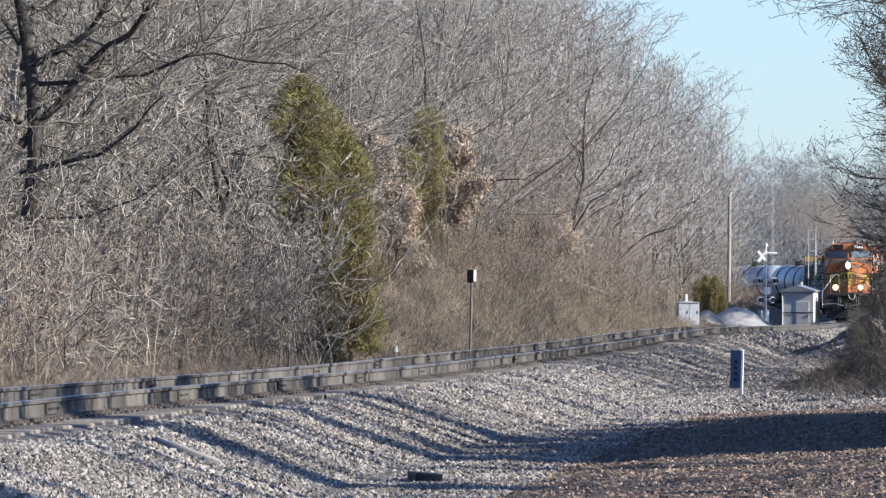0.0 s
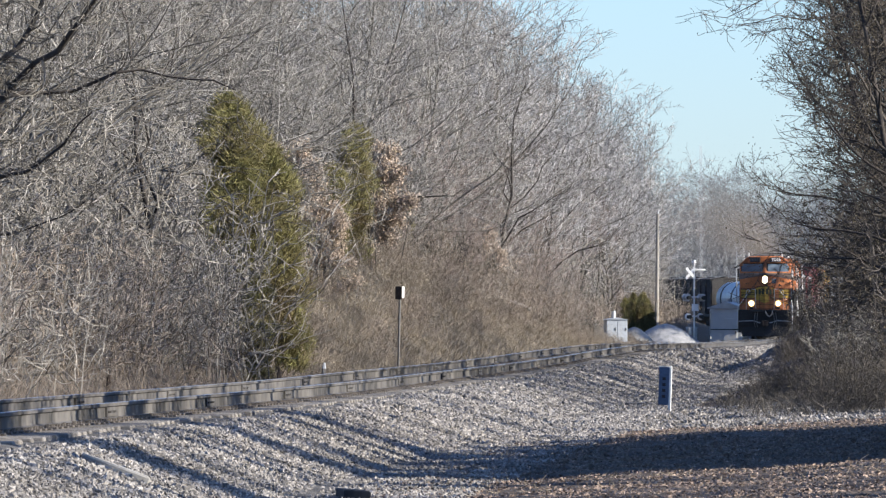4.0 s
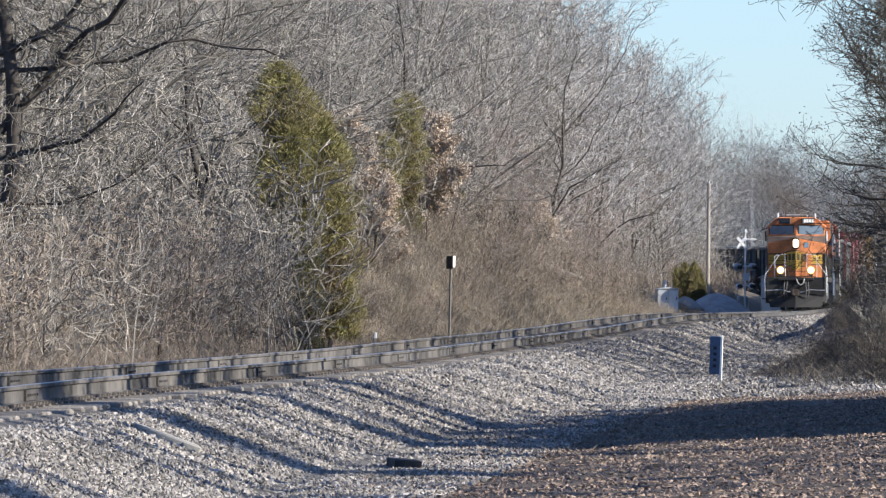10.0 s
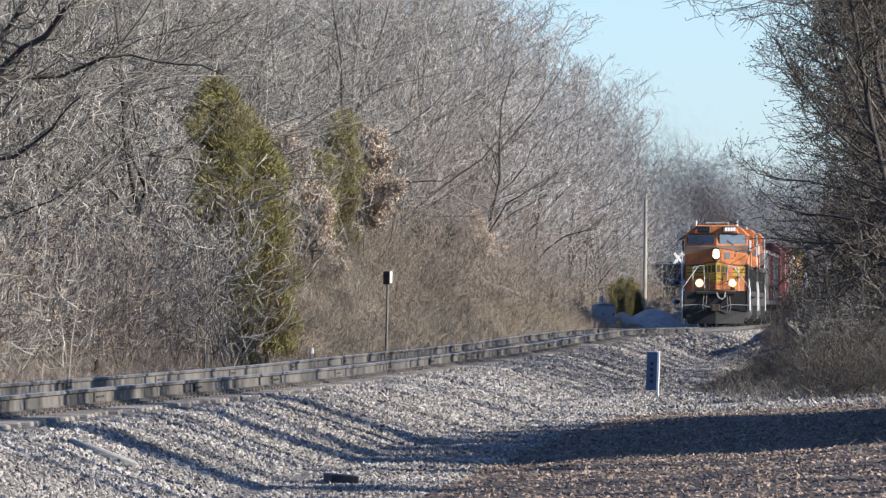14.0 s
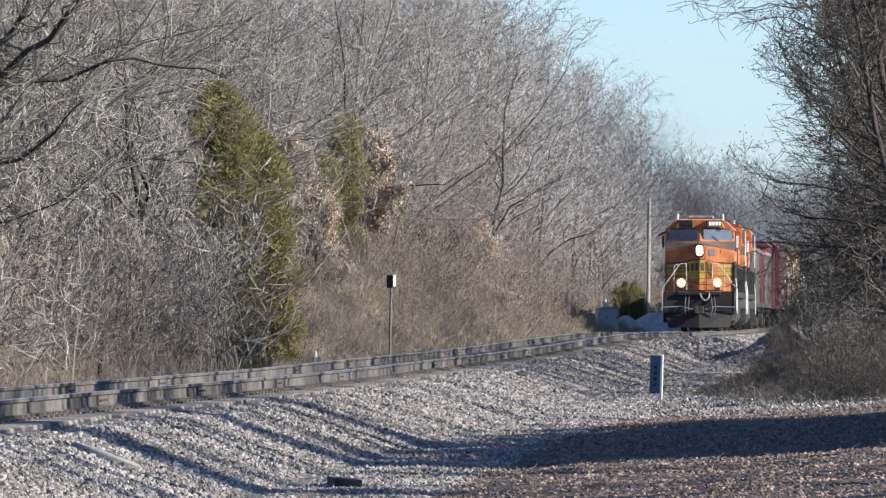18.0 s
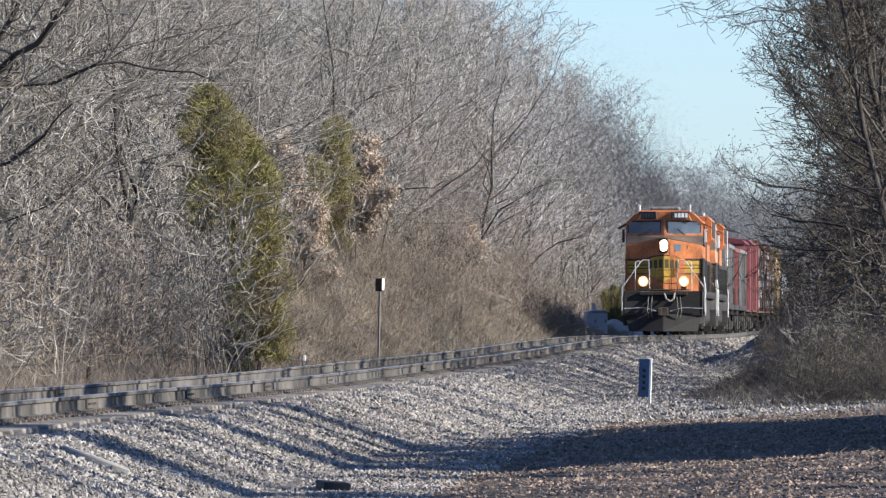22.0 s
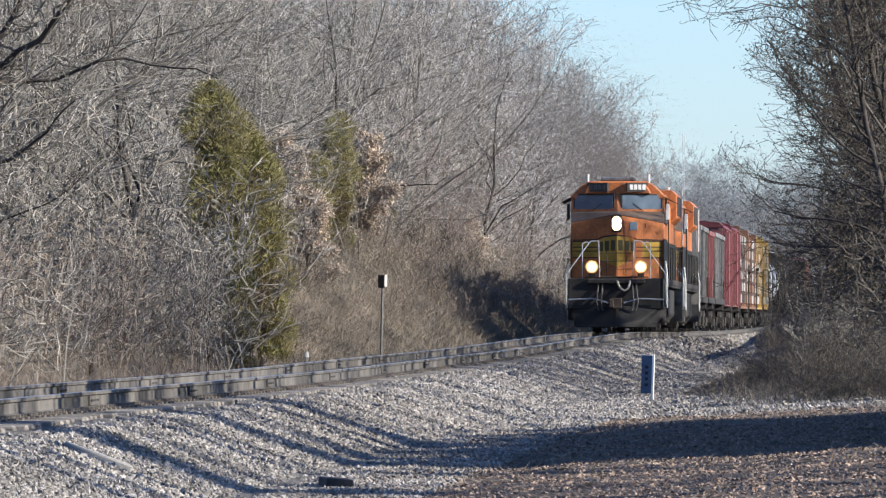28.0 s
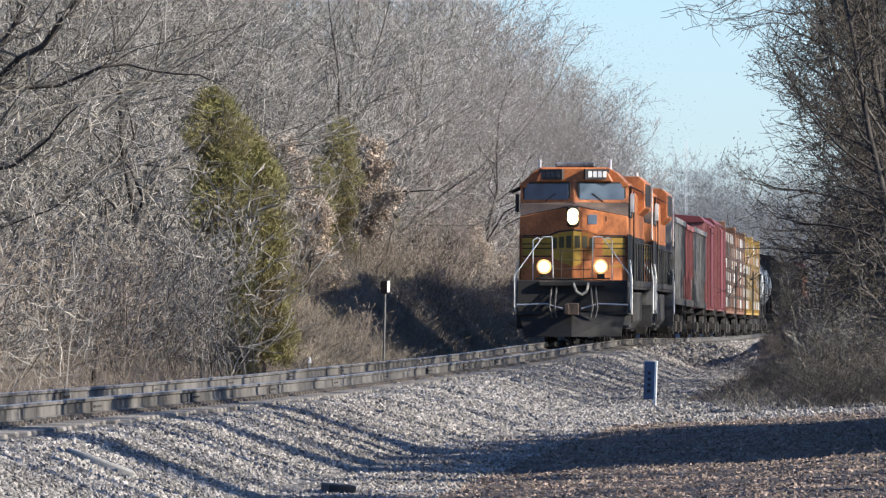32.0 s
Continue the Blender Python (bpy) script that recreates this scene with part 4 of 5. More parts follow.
    v, f = leaf_quads(rng, np.stack([x, y, z], 1), 0.021, 0.35)
    tagged(new("fallen_leaves", fast_mesh("fallen_leaves", v, f, M["leaf_dead"])), "fallen brown leaves scattered on the verge", "leaves", kind="stuff")


grasses()


# ---- rolling stock ----
TRAIN = []          # thing, and how far its middle is behind the front coupler
WHEELSETS = []


def wheel_mesh(r):
    g = Geo()
    for q in (-1, 1):
        rings = []
        for x, rad in ((0.66, r + 0.03), (0.69, r + 0.03), (0.70, r), (0.80, r - 0.01), (0.81, r - 0.09), (0.77, r * 0.45), (0.82, r * 0.3)):
            rings.append([(q * x, rad * math.cos(a), rad * math.sin(a)) for a in np.arange(12) * math.pi / 6])
        g.ring_loft(rings)
    g.rod((-0.66, 0, 0), (0.66, 0, 0), 0.08, 8)
    return g.mesh("wheelset", M["grime"])


WHEEL_BIG, WHEEL_SMALL = wheel_mesh(0.52), wheel_mesh(0.43)


def truck(car, y, axles, big):
    """A bogie: side frames with springs, bolster, and its wheelsets."""
    r = 0.52 if big else 0.43
    me = WHEEL_BIG if big else WHEEL_SMALL
    g = Geo()
    a, b = min(axles) - 0.25, max(axles) + 0.25
    for q in (-1, 1):
        x0, x1 = q * 0.92, q * 1.06
        g.prism([(y + a, r - 0.1), (y + a, r + 0.2), (y + a * 0.4, r + 0.38), (y + b * 0.4, r + 0.38), (y + b, r + 0.2), (y + b, r - 0.1),
                 (y + b * 0.5, r - 0.28), (y + a * 0.5, r - 0.28)], "x", x0, x1)
        for e in axles:
            g.box(q * 1.05, q * 1.16, y + e - 0.12, y + e + 0.12, r - 0.12, r + 0.12)
        for e in (-0.16, 0, 0.16):
            g.rod((q * 1.1, y + e, r - 0.2), (q * 1.1, y + e, r + 0.15), 0.07, 8)
    g.box(-1.05, 1.05, y - 0.2, y + 0.2, r + 0.1, r + 0.4)
    part("bogie", g, M["grime"], car)
    for e in axles:
        w = part("wheelset", me, None, car)
        w.location = (0, y + e, r)
        WHEELSETS.append((w, y + e, r))


def coupler(car, y, q):
    g = Geo().box(-0.12, 0.12, y - q * 0.55, y, 0.75, 1.0).box(-0.19, 0.16, y, y + q * 0.22, 0.72, 1.05).box(0.06, 0.2, y + q * 0.15, y + q * 0.32, 0.74, 1.02)
    part("coupler", g, M["rust"], car, bevel=0.02)


def front_face(sx, yf):
    return Matrix(((sx * 0.957, sx * 0.2903, 0, 0), (-0.2903, 0.957, 0, yf), (0, 0, 1, 0), (0, 0, 0, 1)))


def locomotive(lit, label):
    car = thing("locomotive", label, "locomotive", group="locomotives of the train")
    P = lambda n, g, m, lab="", bevel=0.0, smooth=False: part(n, g, M[m], car, lab, bevel, smooth)
    # frame, pilot, plough, tank
    P("underframe", Geo().box(-1.5, 1.5, -10.35, 10.35, 1.42, 1.62), "grime", bevel=0.02)
    P("fuel_tank", Geo().prism([(-1.42, 0.55), (-1.2, 0.32), (1.2, 0.32), (1.42, 0.55), (1.42, 1.35), (-1.42, 1.35)], "y", -3.6, 3.4), "grime", bevel=0.03)
    for q in (1, -1):
        P("pilot", Geo().box(-1.48, 1.48, q * 10.3, q * 10.42, 0.72, 1.66).box(-0.9, 0.9, q * 10.4, q * 10.56, 1.5, 1.64), "black", bevel=0.02)
        P("plough", Geo().ring_loft([[(-1.45, q * 10.3, 0.8), (0, q * 10.5, 0.8), (1.45, q * 10.3, 0.8), (0, q * 10.2, 0.8)],
                                     [(-1.3, q * 10.42, 0.14), (0, q * 10.85, 0.14), (1.3, q * 10.42, 0.14), (0, q * 10.3, 0.14)]]), "black", "dusty black snow plough", 0.015)
        coupler(car, q * 10.75, q)
        for x in (-0.62, -0.5, 0.42, 0.55):
            P("air_hose", Geo().pipe([(x, q * 10.44, 1.5), (x * 1.05, q * 10.62, 1.2), (x * 1.1, q * 10.66, 0.92), (x * 0.98, q * 10.6, 0.66)], 0.026, 6), "dust", "grey rubber air hose")
        P("cable", Geo().pipe([(-0.02, q * 10.5, 1.62), (-0.12, q * 10.72, 1.36), (-0.26, q * 10.76, 1.27), (-0.4, q * 10.74, 1.36), (-0.44, q * 10.5, 1.62)], 0.035, 6), "concrete", "pale looped jumper cable")
        for x in (-1, 1):
            P("uncoupling_lever", Geo().pipe([(x * 1.5, q * 10.55, 1.0), (x * 0.7, q * 10.55, 1.03), (x * 0.25, q * 10.6, 0.9)], 0.022), "galv")
        for sx in (-1, 1):
            g = Geo()
            for i, z in enumerate((0.42, 0.74, 1.06, 1.36)):
                g.box(sx * (1.1 + 0.02 * i), sx * 1.52, q * (9.5 + 0.03 * i), q * 10.25, z, z + 0.04)
            g.prism([(q * 9.42, 1.5), (q * 9.3, 1.0), (q * 9.5, 0.36), (q * 9.62, 0.36), (q * 9.5, 1.0), (q * 9.6, 1.5)], "x", sx * 1.1, sx * 1.53)
            # grey steel on one side, black on the other
            P("step_well", g, "dust" if sx < 0 else "grime", "curved steel step well")
            P("grab_rail", Geo().pipe([(sx * 1.56, q * 9.55, 0.75), (sx * 1.56, q * 9.5, 1.75), (sx * 1.5, q * 9.35, 2.2)], 0.022), "white", "white grab rail")
            P("end_handrail", Geo().pipe([(sx * 1.55, q * 10.46, 0.85), (sx * 1.55, q * 10.46, 1.78), (sx * 0.86, q * 10.3, 2.74), (sx * 0.78, q * 10.3, 2.82),
                                          (sx * 0.55, q * 10.3, 2.82), (sx * 0.52, q * 10.3, 1.66)], 0.013), "white", "white front handrail")
            P("inner_handrail", Geo().pipe([(sx * 1.06, q * 10.3, 1.66), (sx * 1.06, q * 10.3, 2.72), (sx * 0.95, q * 10.3, 2.8), (sx * 0.86, q * 10.3, 2.76)], 0.013), "white", "white handrail")
    for q in (1, -1):
        truck(car, q * 6.7, (-2.05, 0.0, 2.05), True)
    # nose and cab
    yf = 9.95

    def plan(yfr, zc, ze, w=1.45):
        return [(-w, 5.9, ze), (-w, yfr - 0.303 * w, ze), (0, yfr, zc), (w, yfr - 0.303 * w, ze), (w, 5.9, ze)]
    P("nose", Geo().ring_loft([plan(yf, 1.62, 1.62), plan(yf, 3.66, 3.38)]), "orange", "orange wide nose with a chevron top edge", 0.03)
    P("nose_deck", Geo().ring_loft([plan(yf - 0.02, 3.67, 3.39, 1.44), plan(yf - 0.5, 3.76, 3.74, 1.44)]), "nosetop", "dusty brown sloped top of the nose")
    P("cab", Geo().ring_loft([plan(yf - 0.5, 3.74, 3.74), plan(yf - 0.64, 4.36, 4.3, 1.46)]), "orange", bevel=0.015)
    P("cab_roof", Geo().prism([(-1.5, 4.2), (-1.12, 4.58), (-0.9, 4.7), (0.9, 4.7), (1.12, 4.58), (1.5, 4.2), (1.4, 4.15), (-1.4, 4.15)], "y", 5.9, 9.05), "orange", bevel=0.02)
    P("roof_fascia", Geo().prism([(-1.05, 4.3), (-0.86, 4.68), (0.86, 4.68), (1.05, 4.3)], "y", 9.0, 9.3), "orange", bevel=0.03)
    P("air_conditioner", Geo().box(-0.55, 0.55, 7.0, 8.3, 4.7, 4.86), "greypaint", bevel=0.05)
    for x in (-0.95, 0.95):
        P("antenna", Geo().rod((x, 8.6, 4.6), (x, 8.6, 4.92), 0.045, 8), "white", "small white aerial dome")
    for sx in (-1, 1):
        F1, F2 = front_face(sx, yf), front_face(sx, yf - 0.56)
        F0 = front_face(sx, 9.53)
        win = P("windscreen", Geo().box(0.1, 1.43, -0.03, 0.03, 3.79, 4.3, F2), "seal", "black-framed windscreen")
        part("pane", Geo().box(0.15, 1.39, 0.03, 0.045, 3.83, 4.26, F2), M["glass"], win, "dark reflecting glass")
        part("wiper", Geo().rod(F2 @ Vector((0.8, 0.06, 3.78)), F2 @ Vector((0.5, 0.06, 4.0)), 0.012, 5), M["seal"], win)
        plate = P("number_panel", Geo().box(0.32, 0.98, -0.22, 0.03, 4.37, 4.65, F0), "plate", "dark panel with four bars, white if sunlit, grey if shaded")
        # sun and shade are put into the bars: white one side, grey the other
        for i in range(4):
            part("bar", Geo().box(0.40 + i * 0.135, 0.50 + i * 0.135, 0.03, 0.04, 4.43, 4.59, F0), M["white" if sx < 0 else "dust"], plate)
        # stripes
        for z0, z1, u0 in ((2.33, 2.5, 0.62), (2.53, 2.62, 0.62), (2.65, 2.8, 0.62), (2.02, 2.06, 0.5)):
            P("stripe", Geo().box(u0, 1.43, 0.0, 0.008, z0, z1, F1), "yellow", "yellow stripe")
        for z0 in (2.29, 2.50, 2.62, 2.80):
            P("stripe_edge", Geo().box(0.62, 1.435, 0.0, 0.012, z0, z0 + 0.03, F1), "black", "thin black stripe")
        P("emblem_field", Geo().add([F1 @ Vector(p) for p in ((0.0, 0.012, 2.02), (0.56, 0.012, 2.25), (0.62, 0.012, 2.84), (0.4, 0.012, 2.93), (0.0, 0.012, 2.98),
                                                               (0.0, 0.0, 2.02), (0.56, 0.0, 2.25), (0.62, 0.0, 2.84), (0.4, 0.0, 2.93), (0.0, 0.0, 2.98))],
                                    [(0, 1, 2, 3, 4), (0, 5, 6, 1), (1, 6, 7, 2), (2, 7, 8, 3), (3, 8, 9, 4)]), "yellow", "yellow emblem panel")
        P("emblem_edge", Geo().add([F1 @ Vector(p) for p in ((0.0, 0.012, 2.985), (0.42, 0.012, 2.94), (0.66, 0.012, 2.85), (1.44, 0.012, 2.84),
                                                              (0.0, 0.012, 3.03), (0.43, 0.012, 2.985), (0.68, 0.012, 2.885), (1.44, 0.012, 2.87))],
                                   [(0, 1, 5, 4), (1, 2, 6, 5), (2, 3, 7, 6)]), "black")
        for u, w in ((0.04, 0.15), (0.25, 0.14), (0.45, 0.14)):
            P("emblem_block", Geo().box(u, u + w, 0.012, 0.018, 2.53 - 0.05 * u, 2.86 - 0.12 * u, F1), "olive", "dark olive block of the emblem")
        # ditch lights
        lamp = P("ditch_light", Geo().rod((sx * 0.76, 10.2, 2.02), (sx * 0.76, 10.42, 2.02), 0.21, 12).box(sx * 0.66, sx * 0.86, 10.2, 10.36, 1.7, 1.9), "grime", "round ditch light")
        part("lens", Geo().rod((sx * 0.76, 10.42, 2.02), (sx * 0.76, 10.44, 2.02), 0.2, 18), M["lamp_halo" if lit else "glass"], lamp, "warm glowing ring standing in for the lamp's halo" if lit else "")
        part("bulb_glass", Geo().rod((sx * 0.76, 10.44, 2.02), (sx * 0.76, 10.45, 2.02), 0.16, 18), M["lamp_inner_halo" if lit else "glass"], lamp, "pale glowing ring standing in for the lamp's halo" if lit else "")
        part("bulb", Geo().rod((sx * 0.76, 10.45, 2.02), (sx * 0.76, 10.46, 2.02), 0.115, 18), M["lamp_ditch" if lit else "glass"], lamp, "glowing warm white bulb" if lit else "")
        # cab sides
        P("side_skirt_panel", Geo().box(sx * 1.45, sx * 1.462, 5.92, 9.6, 1.63, 2.9), "black", "black lower side panel", 0.004)
        w = P("side_window", Geo().box(sx * 1.45, sx * 1.475, 6.3, 7.3, 3.35, 4.02).box(sx * 1.45, sx * 1.475, 7.5, 8.5, 3.35, 4.02), "seal")
        part("pane", Geo().box(sx * 1.475, sx * 1.482, 6.36, 7.24, 3.4, 3.97).box(sx * 1.475, sx * 1.482, 7.56, 8.44, 3.4, 3.97), M["glass"], w)
        P("sunshade", Geo().prism([(sx * 1.46, 4.22), (sx * 1.78, 4.06), (sx * 1.78, 4.03), (sx * 1.46, 4.18)], "y", 6.2, 8.6), "grime")
        # white on the sunward mirror puts its lit look into the colour
        P("mirror", Geo().box(sx * 1.5, sx * 1.6, 8.72, 8.78, 3.5, 4.0), "white" if sx < 0 else "grime", bevel=0.01)
        P("cab_grab", Geo().rod((sx * 1.5, 5.98, 1.7), (sx * 1.5, 5.98, 4.1), 0.022), "black")
    hl = P("headlight", Geo().box(-0.165, 0.165, yf - 0.1, yf + 0.08, 3.1, 3.64), "black", "headlight casing with two stacked lamps", 0.04)
    for z in (3.3, 3.44):
        part("lens", Geo().rod((0, yf + 0.08, z), (0, yf + 0.1, z), 0.155, 18), M["lamp_inner_halo" if lit else "glass"], hl, "pale glowing lens ring standing in for the headlight's halo" if lit else "")
        part("bulb", Geo().rod((0, yf + 0.1, z), (0, yf + 0.11, z), 0.12, 18), M["lamp" if lit else "glass"], hl, "glowing white bulb" if lit else "")
    Fd = front_face(-1, yf)
    door = P("nose_door", Geo().box(0.22, 0.82, 0.0, 0.012, 1.75, 3.5, Fd), "orange", "orange nose door", 0.004)
    part("door_window", Geo().box(0.4, 0.66, 0.012, 0.03, 3.16, 3.42, Fd), M["glass"], door, "small dark window", 0.01)
    part("door_mark", Geo().box(0.9, 0.93, 0.0, 0.008, 3.24, 3.38, Fd), M["black"], door)
    g = Geo()
    for z in (1.95, 2.2, 2.45):
        g.rod((-0.5, 10.3, z), (0.5, 10.3, z), 0.012)
    g.rod((-0.3, 10.3, 1.66), (-0.3, 10.3, 2.5), 0.012).rod((0.3, 10.3, 1.66), (0.3, 10.3, 2.5), 0.012)
    P("front_gate", g, "rust", "dark chain gate between the handrails")
    P("cross_walk", Geo().box(-1.0, 1.0, 9.9, 10.35, 1.68, 1.72), "grime", bevel=0.01)
    # hood and radiator
    P("lower_hood", Geo().box(-1.3, 1.3, -9.7, 5.9, 1.62, 2.9), "black", "black lower engine hood", 0.02)
    P("upper_hood", Geo().prism([(-1.28, 2.9), (-1.28, 4.1), (-1.0, 4.38), (1.0, 4.38), (1.28, 4.1), (1.28, 2.9)], "y", -9.7, 5.9), "orange", "orange upper engine hood", 0.02)
    P("radiator", Geo().prism([(-1.02, 3.3), (-1.48, 3.75), (-1.48, 4.5), (-1.3, 4.66), (1.3, 4.66), (1.48, 4.5), (1.48, 3.75), (1.02, 3.3)], "y", -9.6, -4.6), "orange", "wide flared orange radiator", 0.02)
    P("exhaust_stack", Geo().box(-0.45, 0.45, -1.2, 0.2, 4.42, 4.6), "grime", bevel=0.03)
    for sx in (-1, 1):
        for i in range(14):
            y0 = -9.4 + i * 1.08
            P("hood_door", Geo().box(sx * 1.3, sx * 1.318, y0, y0 + 0.98, 1.7, 2.84), "black", bevel=0.003)
        P("hood_stripe", Geo().box(sx * 1.28, sx * 1.292, -9.7, 5.9, 2.9, 2.97), "orange")
        P("radiator_grille", Geo().box(sx * 1.48, sx * 1.495, -9.4, -4.8, 3.82, 4.45), "grime")
        P("walkway_lip", Geo().box(sx * 1.46, sx * 1.53, -9.4, 9.3, 1.5, 1.66), "grime")
        P("walkway_rail", Geo().pipe([(sx * 1.5, -9.3, 2.7), (sx * 1.5, 5.9, 2.7)], 0.022), "black")
        for y0 in np.arange(-9.3, 5.8, 2.15):
            P("rail_post", Geo().rod((sx * 1.5, y0, 1.6), (sx * 1.5, y0, 2.7), 0.022), "black")
        P("rear_grab", Geo().rod((sx * 1.52, -9.66, 2.9), (sx * 1.52, -9.66, 4.4), 0.024), "white", "white vertical grab rail")
    P("rear_number_panel", Geo().box(-0.6, 0.6, -9.75, -9.7, 4.05, 4.3), "plate")
    return car


def frame_and_trucks(car, L, high=1.1, small=True):
    h = L / 2
    part("underframe", Geo().box(-0.35, 0.35, -h + 0.5, h - 0.5, 0.75, high).box(-1.45, 1.45, h - 0.75, h - 0.5, 0.85, high).box(-1.45, 1.45, -h + 0.5, -h + 0.75, 0.85, high), M["grime"], car, bevel=0.01)
    for q in (-1, 1):
        truck(car, q * (h - 2.4), (-0.88, 0.88), False)
        coupler(car, q * (h - 0.35), q)
        for sx in (-1, 1):
            g = Geo()
            for z in (0.55, 0.9, 1.3, 1.7, 2.1, 2.5, 2.9):
                g.rod((sx * 1.5, q * (h - 0.6), z), (sx * 1.5, q * (h - 1.05), z), 0.015, 4)
            g.rod((sx * 1.5, q * (h - 0.6), 0.5), (sx * 1.5, q * (h - 0.6), 3.1), 0.015, 4).rod((sx * 1.5, q * (h - 1.05), 0.5), (sx * 1.5, q * (h - 1.05), 3.1), 0.015, 4)
            part("ladder", g, M["grime"], car)


def hopper_car(L, paint, label, top=4.05, ribs=12):
    car = thing("hopper_car", label, "freight car", group="freight cars of the train")
    h = L / 2 - 0.6
    frame_and_trucks(car, L)
    part("body", Geo().prism([(-h, 2.1), (-h + 1.7, 1.25), (h - 1.7, 1.25), (h, 2.1), (h, top), (-h, top)], "x", -1.42, 1.42), M[paint], car, bevel=0.02)
    part("roof", Geo().prism([(-1.5, top), (-0.9, top + 0.12), (0.9, top + 0.12), (1.5, top)], "y", -h - 0.05, h + 0.05), M[paint], car, bevel=0.01)
    for i in range(ribs):
        y = -h + 0.15 + (2 * h - 0.3) * i / (ribs - 1)
        for sx in (-1, 1):
            part("rib", Geo().box(sx * 1.42, sx * 1.53, y - 0.06, y + 0.06, 1.3 if abs(y) < h - 1.7 else 2.05, top - 0.02), M[paint], car)
    for sx in (-1, 1):
        part("side_sill", Geo().box(sx * 1.44, sx * 1.55, -h, h, 1.08, 1.3), M["grime"], car, bevel=0.01)
        part("top_chord", Geo().box(sx * 1.44, sx * 1.57, -h, h, top - 0.14, top + 0.03), M[paint], car, bevel=0.01)
    for y in (-h * 0.55, 0, h * 0.55):
        part("chute", Geo().ring_loft([[(-1.2, y - 1.3, 1.3), (1.2, y - 1.3, 1.3), (1.2, y + 1.3, 1.3), (-1.2, y + 1.3, 1.3)],
                                       [(-0.5, y - 0.4, 0.45), (0.5, y - 0.4, 0.45), (0.5, y + 0.4, 0.45), (-0.5, y + 0.4, 0.45)]]), M["grime"], car)
    for y in np.linspace(-h + 1.2, h - 1.2, 5):
        part("hatch", Geo().rod((0, y, top + 0.12), (0, y, top + 0.24), 0.36, 12), M[paint], car)
    g = Geo().box(-0.75, -0.45, -h, h, top + 0.2, top + 0.23).box(0.45, 0.75, -h, h, top + 0.2, top + 0.23)
    part("roof_walk", g, M["galv"], car)
    return car


def box_car(L, paint, label, top=4.75):
    car = thing("box_car", label, "freight car", group="freight cars of the train")
    h = L / 2 - 0.55
    frame_and_trucks(car, L)
    part("body", Geo().box(-1.45, 1.45, -h, h, 1.05, top - 0.25), M[paint], car, bevel=0.02)
    part("roof", Geo().prism([(-1.5, top - 0.28), (-1.3, top - 0.06), (0, top + 0.05), (1.3, top - 0.06), (1.5, top - 0.28)], "y", -h - 0.08, h + 0.08), M["maroon"], car, "maroon peaked roof", 0.01)
    for q in (-1, 1):
        part("end_opening", Geo().box(-0.95, 0.95, q * h, q * (h + 0.02), top - 0.62, top - 0.34), M["black"], car, "dark vent slot")
        for i in range(7):
            part("end_corrugation", Geo().box(-1.3, 1.3, q * h, q * (h + 0.06), 1.3 + i * 0.4, 1.45 + i * 0.4), M[paint], car)
    for sx in (-1, 1):
        for i in range(13):
            y = -h + 0.1 + (2 * h - 0.2) * i / 12
            if abs(y) > 1.6:
                part("side_post", Geo().box(sx * 1.45, sx * 1.53, y - 0.07, y + 0.07, 1.1, top - 0.3), M[paint], car)
        part("sliding_door", Geo().box(sx * 1.45, sx * 1.56, -1.5, 1.5, 1.15, top - 0.4), M["maroon"], car, bevel=0.01)
    return car


def lumber_car(L, paint, label, seed):
    car = thing("lumber_car", label, "freight car", group="freight cars of the train")
    rr = random.Random(seed)
    h = L / 2 - 0.6
    frame_and_trucks(car, L)
    part("deck", Geo().box(-1.45, 1.45, -h, h, 1.0, 1.2), M[paint], car, bevel=0.01)
    for q in (-1, 1):
        part("bulkhead", Geo().box(-1.48, 1.48, q * h - 0.12, q * h + 0.12, 1.1, 4.75), M[paint], car, "steel end bulkhead", 0.02)
        for x in (-1.2, -0.6, 0, 0.6, 1.2):
            part("bulkhead_rib", Geo().box(x - 0.08, x + 0.08, q * h + q * 0.12, q * h + q * 0.24, 1.1, 4.7), M[paint], car)
    part("centre_beam", Geo().box(-0.08, 0.08, -h, h, 1.2, 4.6).box(-0.3, 0.3, -h, h, 4.5, 4.65), M[paint], car)
    y, n = -h + 0.25, 5
    step = (2 * h - 0.5) / n
    for i in range(n):
        for z in range(6):
            for sx in (-1, 1):
                w = 1.5 - rr.random() * 0.05
                part("lumber_pack", Geo().box(sx * 0.12, sx * w, y + i * step + 0.3 + rr.uniform(0, 0.5), y + (i + 1) * step - 0.3 - rr.uniform(0, 0.5), 1.26 + z * 0.54, 1.66 + z * 0.54), M[rr.choice(("lumber", "lumber", "lumber", "tie", "brown", "grime"))], car, bevel=0.02)
    for i in range(n + 1):
        for sx in (-1, 1):
            part("stake", Geo().box(sx * 1.42, sx * 1.495, y + i * step - 0.14, y + i * step + 0.14, 1.1, 4.5), M[paint], car)
    for z in (1.73, 2.27, 2.81, 3.35, 3.89):
        for sx in (-1, 1):
            part("bearer", Geo().box(sx * 1.3, sx * 1.47, -h, h, z - 0.05, z + 0.05), M["grime"], car)
    return car


